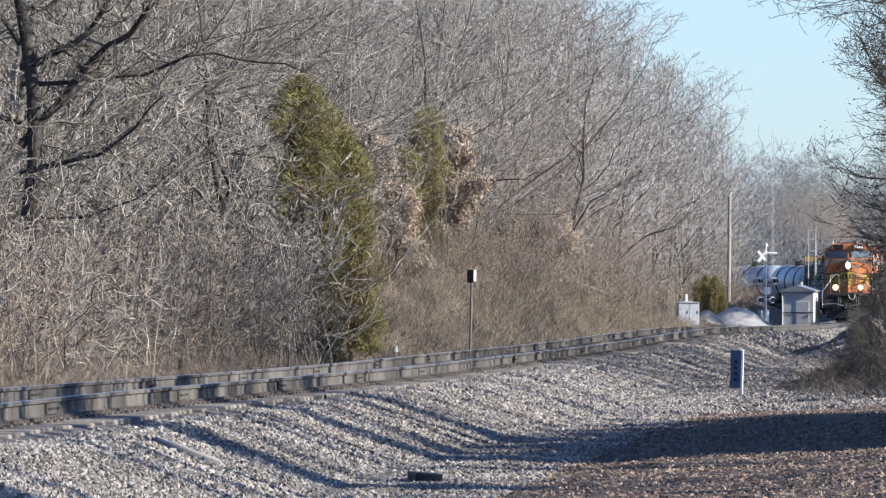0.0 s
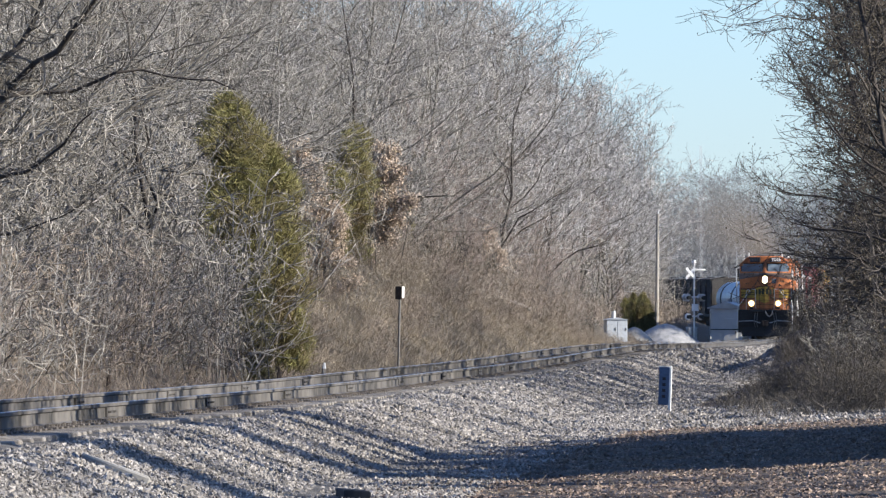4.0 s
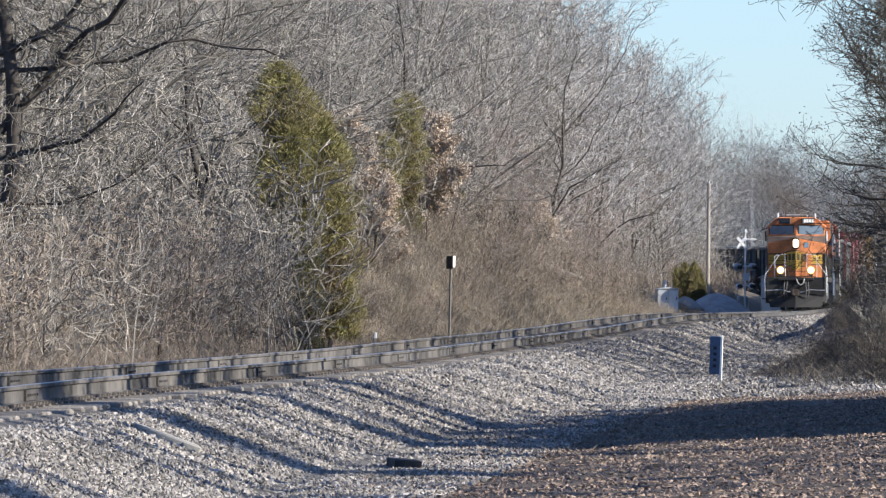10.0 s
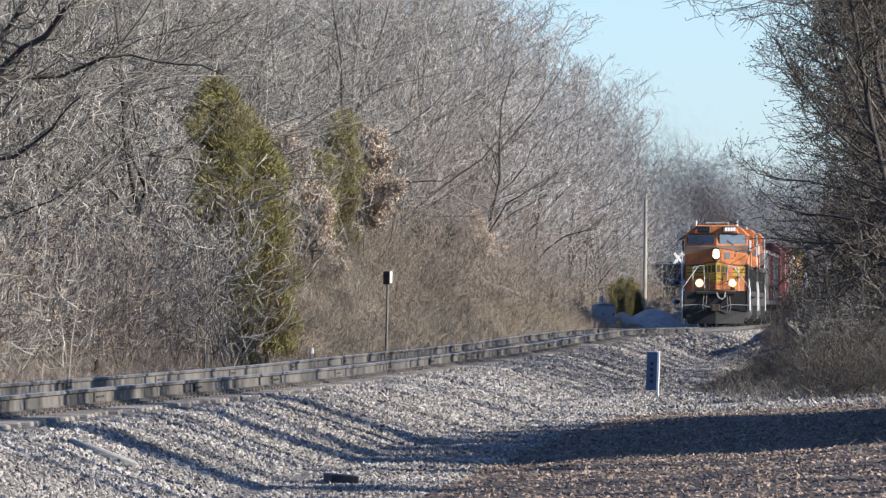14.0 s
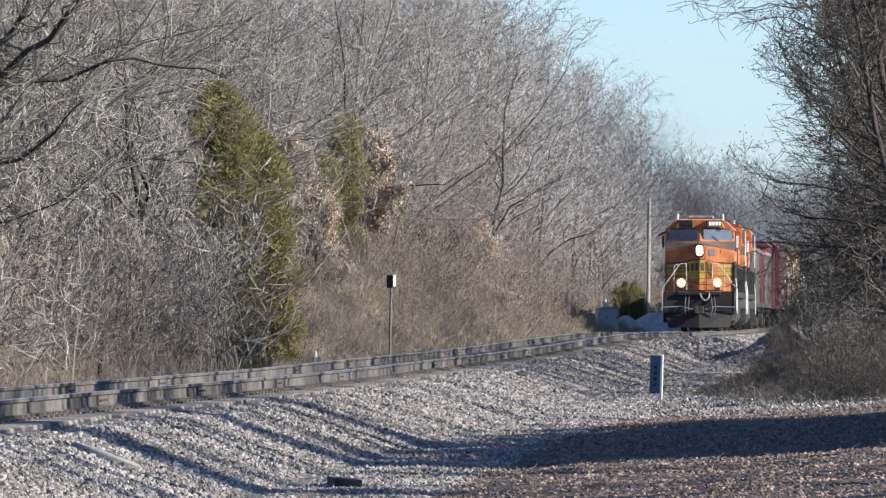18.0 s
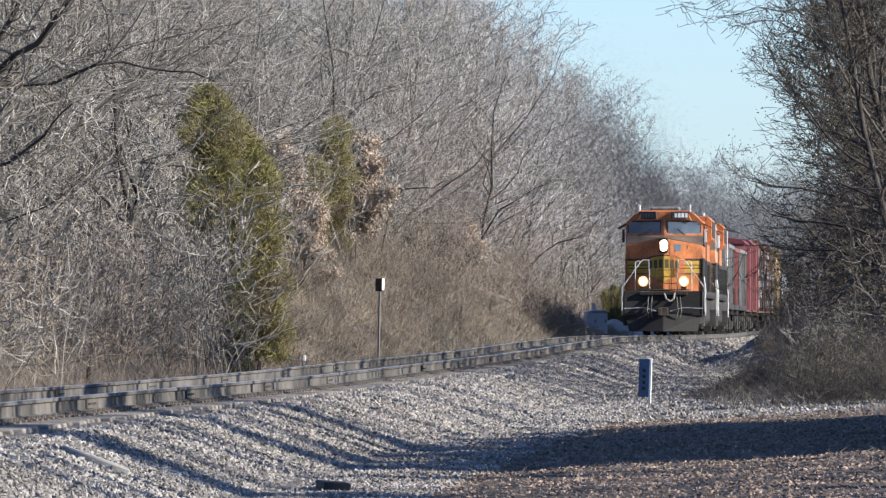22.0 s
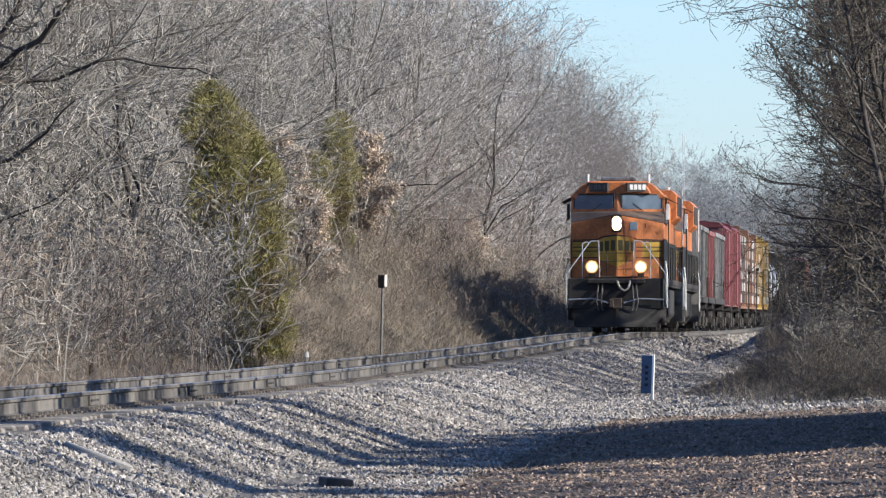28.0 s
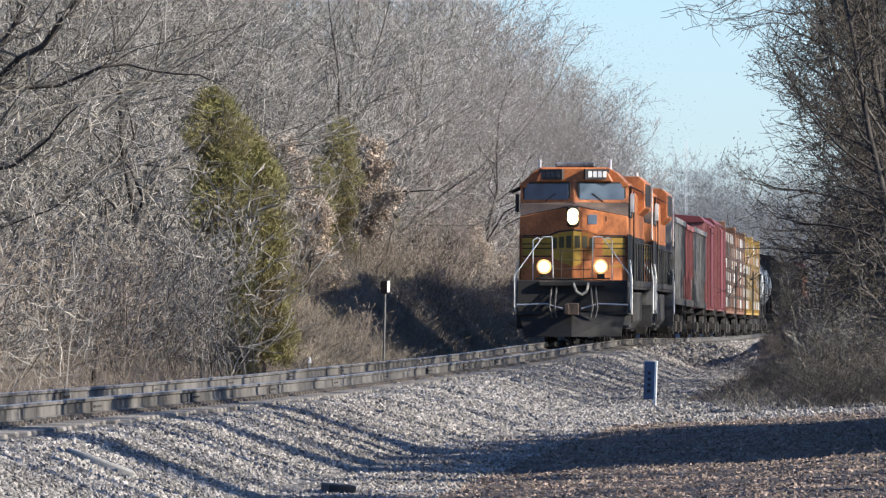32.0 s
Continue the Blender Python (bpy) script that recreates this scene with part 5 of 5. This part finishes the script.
def tank_car(L, label, paint="silver"):
    car = thing("tank_car", label, "freight car", group="freight cars of the train")
    frame_and_trucks(car, L)
    h, r, zc = L / 2 - 0.7, 1.45, 2.62
    rings = []
    for y, k in ((-h, 0.05), (-h + 0.12, 0.55), (-h + 0.4, 0.86), (-h + 0.75, 1.0), (h - 0.75, 1.0), (h - 0.4, 0.86), (h - 0.12, 0.55), (h, 0.05)):
        rings.append([(r * k * math.cos(a), y, zc + r * k * math.sin(a)) for a in np.arange(20) * math.pi / 10])
    part("tank", Geo().ring_loft(rings), M[paint], car, "painted tank shell", smooth=True)
    for y in np.linspace(-h + 2.6, h - 2.6, 3):
        ring = [[((r + e) * math.cos(a), y + o, zc + (r + e) * math.sin(a)) for a in np.arange(20) * math.pi / 10] for o, e in ((-0.2, 0.0), (-0.2, 0.03), (0.2, 0.03), (0.2, 0.0))]
        part("band", Geo().ring_loft(ring, False), M["grime"], car, "dark tank band")
    part("dome", Geo().rod((0, 0, zc + r - 0.1), (0, 0, zc + r + 0.32), 0.5, 14).box(-0.9, 0.9, -1.2, 1.2, zc + r + 0.05, zc + r + 0.1), M["grime"], car)
    for q in (-1, 1):
        part("saddle", Geo().box(-1.1, 1.1, q * (h - 2.0) - 0.5, q * (h - 2.0) + 0.5, 1.05, 1.7), M["grime"], car)
    return car


def build_train():
    order = [(locomotive, (True, "orange and black diesel locomotive with lit headlights leading the train"), 22.3),
             (locomotive, (False, "second orange and black diesel locomotive coupled behind the first"), 22.3),
             (hopper_car, (13.2, "greypaint", "grey covered hopper car with ribbed sides", 3.85), 13.2),
             (hopper_car, (11.0, "redpaint", "short faded red hopper car with ribbed sides", 3.8, 8), 11.0),
             (hopper_car, (18.0, "greypaint", "long weathered grey hopper car with ribbed sides", 3.85, 15), 18.0),
             (box_car, (17.2, "redpaint", "faded red box car with a maroon roof", 4.55), 17.2),
             (box_car, (17.2, "redpaint", "faded red box car with a maroon roof", 4.7), 17.2),
             (lumber_car, (21.5, "brown", "brown centre-beam flat car loaded with wrapped lumber", 1), 21.5),
             (lumber_car, (21.5, "brown", "brown centre-beam flat car loaded with wrapped lumber", 3), 21.5),
             (lumber_car, (19.0, "mustard", "yellow centre-beam flat car loaded with wrapped lumber", 2), 19.0),
             (lumber_car, (19.0, "mustard", "yellow centre-beam flat car loaded with wrapped lumber", 4), 19.0),
             (tank_car, (13.0, "short silver tank car with dark bands"), 13.0),
             (tank_car, (15.2, "silver tank car with dark bands"), 15.2),
             (tank_car, (15.3, "silver tank car with dark bands"), 15.3),
             # dark cars: the shade on their visible side is put into the paint
             (hopper_car, (18.95, "grime", "dark sooty hopper car", 4.3), 18.95),
             (hopper_car, (18.95, "grime", "dark sooty hopper car", 4.3), 18.95),
             (hopper_car, (18.95, "grime", "dark sooty hopper car", 4.3), 18.95),
             (hopper_car, (18.95, "grime", "dark sooty hopper car", 4.3), 18.95),
             (tank_car, (14.0, "white tank car with dark bands", "white"), 14.0),
             (hopper_car, (17.5, "grime", "dark sooty hopper car", 4.3), 17.5),
             (hopper_car, (15.4, "grime", "dark sooty hopper car", 4.3), 15.4),
             (hopper_car, (15.4, "brown", "dark brown hopper car", 4.3), 15.4),
             (box_car, (17.2, "brown", "brown box car with a maroon roof"), 17.2),
             (hopper_car, (15.4, "greypaint", "grey covered hopper car with ribbed sides"), 15.4)]
    back = 0.0
    for make, args, length in order:
        car = make(*args)
        TRAIN.append((car, back + length / 2))
        back += length


build_train()


# ---- exhaust of the leading locomotives ----
PLUME = []


def build_plume():
    rng = np.random.default_rng(5)
    tet = np.array([(1, 1, 1), (1, -1, -1), (-1, 1, -1), (-1, -1, 1)], float)
    fc = np.array([(0, 1, 2), (0, 3, 1), (0, 2, 3), (1, 3, 2)])
    for back, up, side, r, n in ((13, 5.2, -0.4, 0.6, 900), (17, 5.8, -0.9, 1.0, 1500), (22, 6.3, -1.5, 1.4, 2200), (28, 6.7, -2.2, 1.8, 2800), (36, 6.9, -3.0, 2.1, 3000), (46, 6.9, -3.8, 2.4, 2800)):
        n = n * 7
        c = rng.normal(0, 1, (n, 3)) * (r * 0.7, r * 1.4, r * 0.6)
        v = (c[:, None, :] + tet[None] * 0.0068 * rng.uniform(0.6, 1.4, (n, 1, 1))).reshape(-1, 3)
        f = (np.arange(n)[:, None, None] * 4 + fc[None]).reshape(-1, 3)
        ob = tagged(new("smoke_puff", fast_mesh("smoke_puff", v, f, M["smoke"])), "thin drifting brownish exhaust haze", "smoke", "exhaust of the locomotives", "stuff")
        PLUME.append((ob, back, up, side))


build_plume()


# ---- things beside the track ----
def at(d, n):
    return side_x(d, n * K), n * K


def blue_marker():
    x, y = 3.36, 89 * K
    ob = thing("track_marker", "faded blue marker plate on a short post at the ballast foot", "marker", pose(x, y, ground_z(x, y), 0, 2, -27))
    # the white of the post puts the marker's sunlit right edge into colour
    part("post", Geo().box(0.075, 0.125, -0.015, 0.015, -0.2, 0.8), M["white"], ob, "post coloured pale for the sunlit edge", 0.004)
    plate = part("plate", Geo().box(-0.1, 0.1, -0.035, -0.018, 0.14, 0.78), M["blue"], ob, "dark blue plate", 0.004)
    for i in range(4):
        part("bar", Geo().box(-0.03, 0.03, -0.038, -0.035, 0.56 - i * 0.1, 0.61 - i * 0.1), M["seal"], plate)
    part("cap", Geo().box(-0.1, 0.1, -0.04, 0.012, 0.78, 0.792), M["white"], ob)


def line_post():
    x, y = at(-4.0, 130)
    z = ground_z(x, y)
    ob = thing("line_post", "thin grey steel post with a pale box sign by the rails", "sign post", pose(x, y, z, 0, 1.5, -40))
    part("post", Geo().box(-0.022, 0.022, -0.022, 0.022, -0.2, 2.3 - z), M["dust"], ob, bevel=0.004)
    # shade and sun on the sign are put into its two colours
    part("sign", Geo().box(-0.1, 0.1, -0.06, -0.03, 2.02 - z, 2.34 - z), M["rust"], ob, "sign face coloured dark for its shade", 0.004)
    part("sign_side", Geo().box(0.0, 0.1, -0.03, 0.06, 2.06 - z, 2.34 - z), M["white"], ob, "sign side coloured pale for the sun", 0.004)


def stake(d, n, top, r, mat, label):
    x, y = at(d, n)
    z = ground_z(x, y)
    ob = thing("survey_stake", label, "stake", pose(x, y, z, 2, 4, 20), group="stakes behind the far rail")
    part("stick", Geo().box(-r, r, -r, r, -0.15, top - z - 0.12), M["wood_pole" if mat == "white" else "rust"], ob)
    part("head", Geo().rod((0, 0, top - z - 0.12), (0, 0, top - z), r * 1.5, 6, r * 0.8), M[mat], ob)


def timber_block():
    x, y = -1.04, 48.3 * K
    ob = thing("timber_block", "dark creosoted timber offcut lying on the ballast foot", "timber", pose(x, y, ground_z(x, y) + 0.03, 0, 4, 6))
    part("log", Geo().box(-0.125, 0.125, -0.5, 0.35, -0.06, 0.06), M["grime"], ob, bevel=0.012)


def pale_slab():
    x, y = -3.02, 45 * K
    s = (ground_z(x + 0.3, y) - ground_z(x - 0.3, y)) / 0.6
    ob = thing("concrete_slab", "pale flat slab half buried in the ballast", "slab", pose(x, y, ground_z(x, y) - 0.005, 0, -math.degrees(math.atan(s)), 4))
    part("slab", Geo().box(-0.3, 0.3, -1.3, 1.2, -0.06, 0.012), M["concrete"], ob, bevel=0.015)


def crossing_signal():
    x, y = 13.05, 300 * K
    z = ground_z(x, y)
    top = 5.15
    ob = thing("crossing_signal", "railway crossing mast with white crossbuck and flashing light pairs", "crossing signal", pose(x, y, z, 0, 0, 32))
    part("mast", Geo().rod((0, 0, -0.1), (0, 0, top), 0.05, 10).rod((0, 0, -0.1), (0, 0, 0.35), 0.2, 10), M["white"], ob)
    for a in (45, -45):
        m = pose(-0.32, -0.1 - (a > 0) * 0.03, 4.55, 0, a, 0)
        part("crossbuck_blade", Geo().box(-0.42, 0.42, -0.012, 0.012, -0.085, 0.085, m), M["white"], ob, "white crossbuck blade")
    part("arm", Geo().rod((-0.1, 0, 4.75), (0.75, 0, 4.75), 0.05, 8), M["white"], ob)
    part("bell", Geo().rod((0, 0, top), (0, 0, top + 0.16), 0.14, 12, 0.06), M["galv"], ob)
    part("light_arm", Geo().rod((-0.62, 0, 3.2), (0.62, 0, 3.2), 0.04, 8), M["white"], ob)
    for sx in (-0.52, 0.5):
        for q in (-1, 1):
            lamp = part("flashing_light", Geo().rod((sx, q * 0.1, 3.17), (sx, q * 0.14, 3.17), 0.22, 16).rod((sx, 0, 3.17), (sx, q * 0.1, 3.17), 0.15, 12), M["galv"], ob, "round grey light unit")
            part("hood", Geo().rod((sx, q * 0.14, 3.17), (sx, q * 0.36, 3.15), 0.11, 12, 0.12), M["seal"], lamp)
    part("plate", Geo().box(-0.22, 0.24, -0.1, -0.08, 2.4, 2.8), M["white"], ob, "white plate under the lights")
    part("lower_light_arm", Geo().rod((-0.6, 0, 2.1), (0.45, 0, 2.1), 0.04, 8), M["white"], ob)
    for sx in (-0.5, 0.35):
        lamp = part("flashing_light", Geo().rod((sx, -0.1, 2.08), (sx, -0.14, 2.08), 0.2, 16).rod((sx, 0, 2.08), (sx, -0.1, 2.08), 0.15, 12), M["white"], ob, "round pale light unit")
        part("hood", Geo().rod((sx, -0.14, 2.08), (sx, -0.36, 2.06), 0.11, 12, 0.12), M["seal"], lamp)
    part("gate_box", Geo().box(-0.3, 0.3, 0.1, 0.45, 0.75, 1.5), M["galv"], ob, "grey gate mechanism box", 0.03)


def signal_hut():
    x, y = 16.85, 336 * K
    z = ground_z(x, y)
    ob = thing("signal_hut", "small white metal signal hut with a shallow gable roof", "hut", pose(x, y, z, 0, 0, -14))
    part("wall", Geo().box(-1.05, 1.05, -1.0, 1.0, 0, 2.65), M["white"], ob, "white metal walls", 0.02)
    part("base", Geo().box(-1.1, 1.1, -1.05, 1.05, -0.3, 0.06), M["concrete"], ob)
    part("roof", Geo().prism([(-1.2, 2.62), (0, 3.0), (1.2, 2.62), (1.2, 2.55), (-1.2, 2.55)], "y", -1.15, 1.15), M["galv"], ob, "shallow grey metal roof", 0.01)
    door = part("door", Geo().box(-0.1, 0.75, -1.03, -1.0, 0.1, 1.95), M["white"], ob, "white door", 0.01)
    part("handle", Geo().box(0.62, 0.68, -1.06, -1.03, 0.95, 1.1), M["seal"], door)
    part("pipe", Geo().rod((-0.98, -1.08, 0), (-0.98, -1.08, 2.4), 0.04, 6), M["galv"], ob)
    part("door_bar", Geo().box(-1.04, 1.04, -1.04, -1.02, 1.2, 1.26), M["seal"], ob)
    part("vent", Geo().rod((0, 0, 2.95), (0, 0, 3.2), 0.12, 8), M["galv"], ob)


def utility_pole():
    x, y = 12.0, 330 * K
    z = ground_z(x, y)
    ob = thing("utility_pole", "weathered wooden utility pole by the crossing", "utility pole", pose(x, y, z, 0, 0.6, 0))
    part("pole", Geo().rod((0, 0, -0.5), (0, 0, 7.75 - z), 0.135, 10, 0.1), M["wood_pole"], ob)
    part("insulator", Geo().rod((0, 0, 7.75 - z), (0, 0, 7.9 - z), 0.05, 8), M["galv"], ob)
    part("transformer_bracket", Geo().box(-0.05, 0.3, -0.05, 0.05, 7.0 - z, 7.08 - z), M["galv"], ob)


def cross_arm_mast():
    x, y = 18.95, 362 * K
    z = ground_z(x, y)
    ob = thing("line_mast", "grey steel mast with two short cross arms", "mast", pose(x, y, z))
    part("mast", Geo().rod((0.2, 0, -0.2), (0.2, 0, 6.4 - z), 0.07, 8), M["galv"], ob)
    part("mast", Geo().rod((-0.28, 0, -0.2), (-0.28, 0, 6.2 - z), 0.04, 8), M["galv"], ob)
    for h in (6.0, 5.4, 4.6):
        part("cross_arm", Geo().box(-0.34, 0.26, -0.04, 0.04, h - z - 0.05, h - z + 0.05), M["galv"], ob)


def radio_mast():
    x, y = 22.6, 505 * K
    z = ground_z(x, y)
    ob = thing("radio_mast", "thin pale lattice radio mast rising over the woods", "mast", pose(x, y, z))
    for a in range(3):
        c, s = 0.11 * math.cos(a * 2.094), 0.11 * math.sin(a * 2.094)
        part("leg", Geo().rod((c, s, -0.2), (c, s, 17.0), 0.025, 5), M["galv"], ob)
    g = Geo()
    for i in range(34):
        a = i % 3
        p, q = a * 2.094, ((a + 1) % 3) * 2.094
        g.rod((0.11 * math.cos(p), 0.11 * math.sin(p), i * 0.5), (0.11 * math.cos(q), 0.11 * math.sin(q), i * 0.5 + 0.5), 0.012, 4)
    part("lattice", g, M["galv"], ob)


def mound(x, n, r, h, seed, label, mat, name="gravel_pile"):
    y = n * K
    z = ground_z(x, y)
    rings = []
    for k, f in ((1.0, -0.05), (0.82, 0.22), (0.6, 0.5), (0.38, 0.77), (0.18, 0.94), (0.04, 1.0)):
        ring = []
        for i in range(18):
            a = i * math.pi / 9
            w = 1 + 0.16 * noise.noise(Vector((math.cos(a) * 1.5, math.sin(a) * 1.5, seed + f)))
            ring.append((r * k * w * math.cos(a), r * 1.3 * k * w * math.sin(a), h * f))
        rings.append(ring)
    ob = thing(name, label, "gravel", pose(x, y, z))
    part("mound", Geo().ring_loft(rings), M[mat], ob, smooth=True)


def electric_cabinet():
    x, y = 7.62, 267 * K
    z = ground_z(x, y)
    ob = thing("equipment_cabinet", "pale blue-grey steel equipment cabinet with a roof vent", "cabinet", pose(x, y, z, 0, 0, 10))
    part("body", Geo().box(-0.54, 0.54, -0.4, 0.4, 0, 1.22 - z), M["silver"], ob, bevel=0.03)
    part("roof", Geo().prism([(-0.62, 1.22 - z), (0, 1.33 - z), (0.62, 1.22 - z)], "y", -0.48, 0.48), M["silver"], ob, bevel=0.01)
    part("vent", Geo().rod((-0.1, 0, 1.29 - z), (-0.1, 0, 1.66 - z), 0.11, 8), M["galv"], ob)
    for sx in (-0.52, 0.02):
        door = part("door", Geo().box(sx, sx + 0.5, -0.42, -0.4, 0.1, 1.17 - z), M["silver"], ob, bevel=0.008)
        part("handle", Geo().box(sx + 0.4, sx + 0.45, -0.45, -0.42, 0.6, 0.75), M["seal"], door)


def crossing_road():
    vs, fs = [], []
    ys = np.linspace(288 * K, 293.5 * K, 5)
    xs = np.concatenate([np.arange(-30, 2, 4.0), np.arange(2, 34, 1.0), np.arange(34, 90, 6.0)])
    for y in ys:
        for x in xs:
            d = abs(x - xc(y))
            vs.append((x, y, max(ground_z(x, y) + 0.04, rail_z(y) - 0.03 - max(0, d - 2.0) * 0.07) if d < 9 else ground_z(x, y) + 0.04))
    n = len(xs)
    for j in range(len(ys) - 1):
        for i in range(n - 1):
            if abs((xs[i] + xs[i + 1]) / 2 - xc(ys[2])) > 1.6:
                fs.append((j * n + i, j * n + i + 1, (j + 1) * n + i + 1, (j + 1) * n + i))
    tagged(new("road", fast_mesh("road", vs, fs, M["road"], True)), "narrow asphalt road up to the level crossing", "road", kind="structure")
    ob = thing("crossing_deck", "wooden planks between the rails at the level crossing", "crossing deck")
    for i in range(6):
        dd = -0.55 + i * 0.22
        y0, y1 = ys[0], ys[-1]
        g = Geo()
        g.add([(xc(y) + dd + e, y, rail_z(y) - 0.19 + h) for y in (y0, y1) for e, h in ((0, 0), (0.2, 0), (0.2, 0.17), (0, 0.17))],
              [(0, 1, 2, 3), (7, 6, 5, 4), (0, 4, 5, 1), (1, 5, 6, 2), (2, 6, 7, 3), (3, 7, 4, 0)])
        part("plank", g, M["tie"], ob)


def reeds():
    rr = random.Random(8)
    for i in range(11):
        x, y = 5.9 + rr.uniform(0, 1.9), (88 + rr.uniform(0, 5)) * K
        z = ground_z(x, y)
        h = rr.uniform(0.35, 0.75)
        lean = rr.uniform(-0.3, 0.25)
        ob = thing("reed", "tall dead reed stalk with a drooping pale plume", "reed", pose(x, y, z), group="reeds at the verge")
        part("stalk", Geo().pipe([(0, 0, -0.05), (lean * 0.4, 0, h * 0.6), (lean, 0, h)], 0.006, 4), M["grass"], ob)
        part("plume", Geo().ring_loft([[(lean + q * 0.1 + 0.018 * w * math.cos(a), 0.018 * w * math.sin(a), h + 0.02 - q * q * 0.1) for a in np.arange(6) * math.pi / 3] for q, w in ((0, 0.4), (0.3, 1.0), (0.65, 1.3), (1.0, 0.9), (1.3, 0.2))]), M["reed"], ob, "pale fluffy seed plume")


def fallen_pole():
    x, y = at(-6.3, 185)
    ob = thing("fallen_log", "grey fallen log lying down the grassy bank", "log", pose(x, y, ground_z(x, y) + 0.12, 0, 20, 12))
    part("log", Geo().rod((-1.6, 0, 0), (1.6, 0, 0.05), 0.11, 8, 0.07), M["wood_pole"], ob)


blue_marker()
line_post()
stake(-3.5, 101.5, 0.64, 0.03, "rust", "short wooden stake with a rusty head")
stake(-3.6, 110, 0.66, 0.03, "white", "short wooden stake with a white painted head")
stake(-5.6, 94, 0.62, 0.03, "rust", "dark weathered stake in the brush")
timber_block()
pale_slab()
crossing_signal()
signal_hut()
utility_pole()
cross_arm_mast()
radio_mast()
mound(11.4, 300, 2.6, 1.4, 1, "pale gravel pile beside the crossing", "bluegrey")
mound(9.3, 290, 1.1, 0.75, 2, "small pale gravel pile beside the cabinet", "concrete")
electric_cabinet()
crossing_road()
reeds()
fallen_pole()


# ---- what moves ----
SPEED, FRONT0 = 5.66 * K, 321.0 * K


def motions():
    times = list(np.arange(0, 32.01, 1.0))
    for car, back in TRAIN:
        rows = []
        for t in times:
            s = s_of_y(FRONT0) - SPEED * float(t) + back
            x, y, h = on_line(s)
            a, b = on_line(s - 6), on_line(s + 6)
            hh = math.atan2(b[0] - a[0], b[1] - a[1])
            pitch = math.degrees(math.atan2(rail_z(a[1]) - rail_z(b[1]), 12.0))
            z = (rail_z(a[1]) + rail_z(b[1])) / 2
            rows.append((float(t), pose(x, y, z, pitch, 0, 180 - math.degrees(hh))))
        walk(car, rows)
    step = 1 / 15                      # the wheels of the leading pair roll
    for w, y0, r in WHEELSETS[:12]:
        rows = []
        for i in range(int(32 / step) + 2):
            t = min(i * step, 32.0)
            rows.append((t, pose(0, y0, r, -math.degrees(SPEED * t / 0.52) % 360, 0, 0)))
        walk(w, rows[:-1] if rows[-1][0] == rows[-2][0] else rows)
    for puff, back, up, side in PLUME:
        rows = []
        for t in times:
            x, y, h = on_line(s_of_y(FRONT0) - SPEED * float(t) + back)
            rows.append((float(t), pose(x + side, y, rail_z(y) + up, 3 * t, 2 * t, 4 * t)))
        walk(puff, rows)


motions()
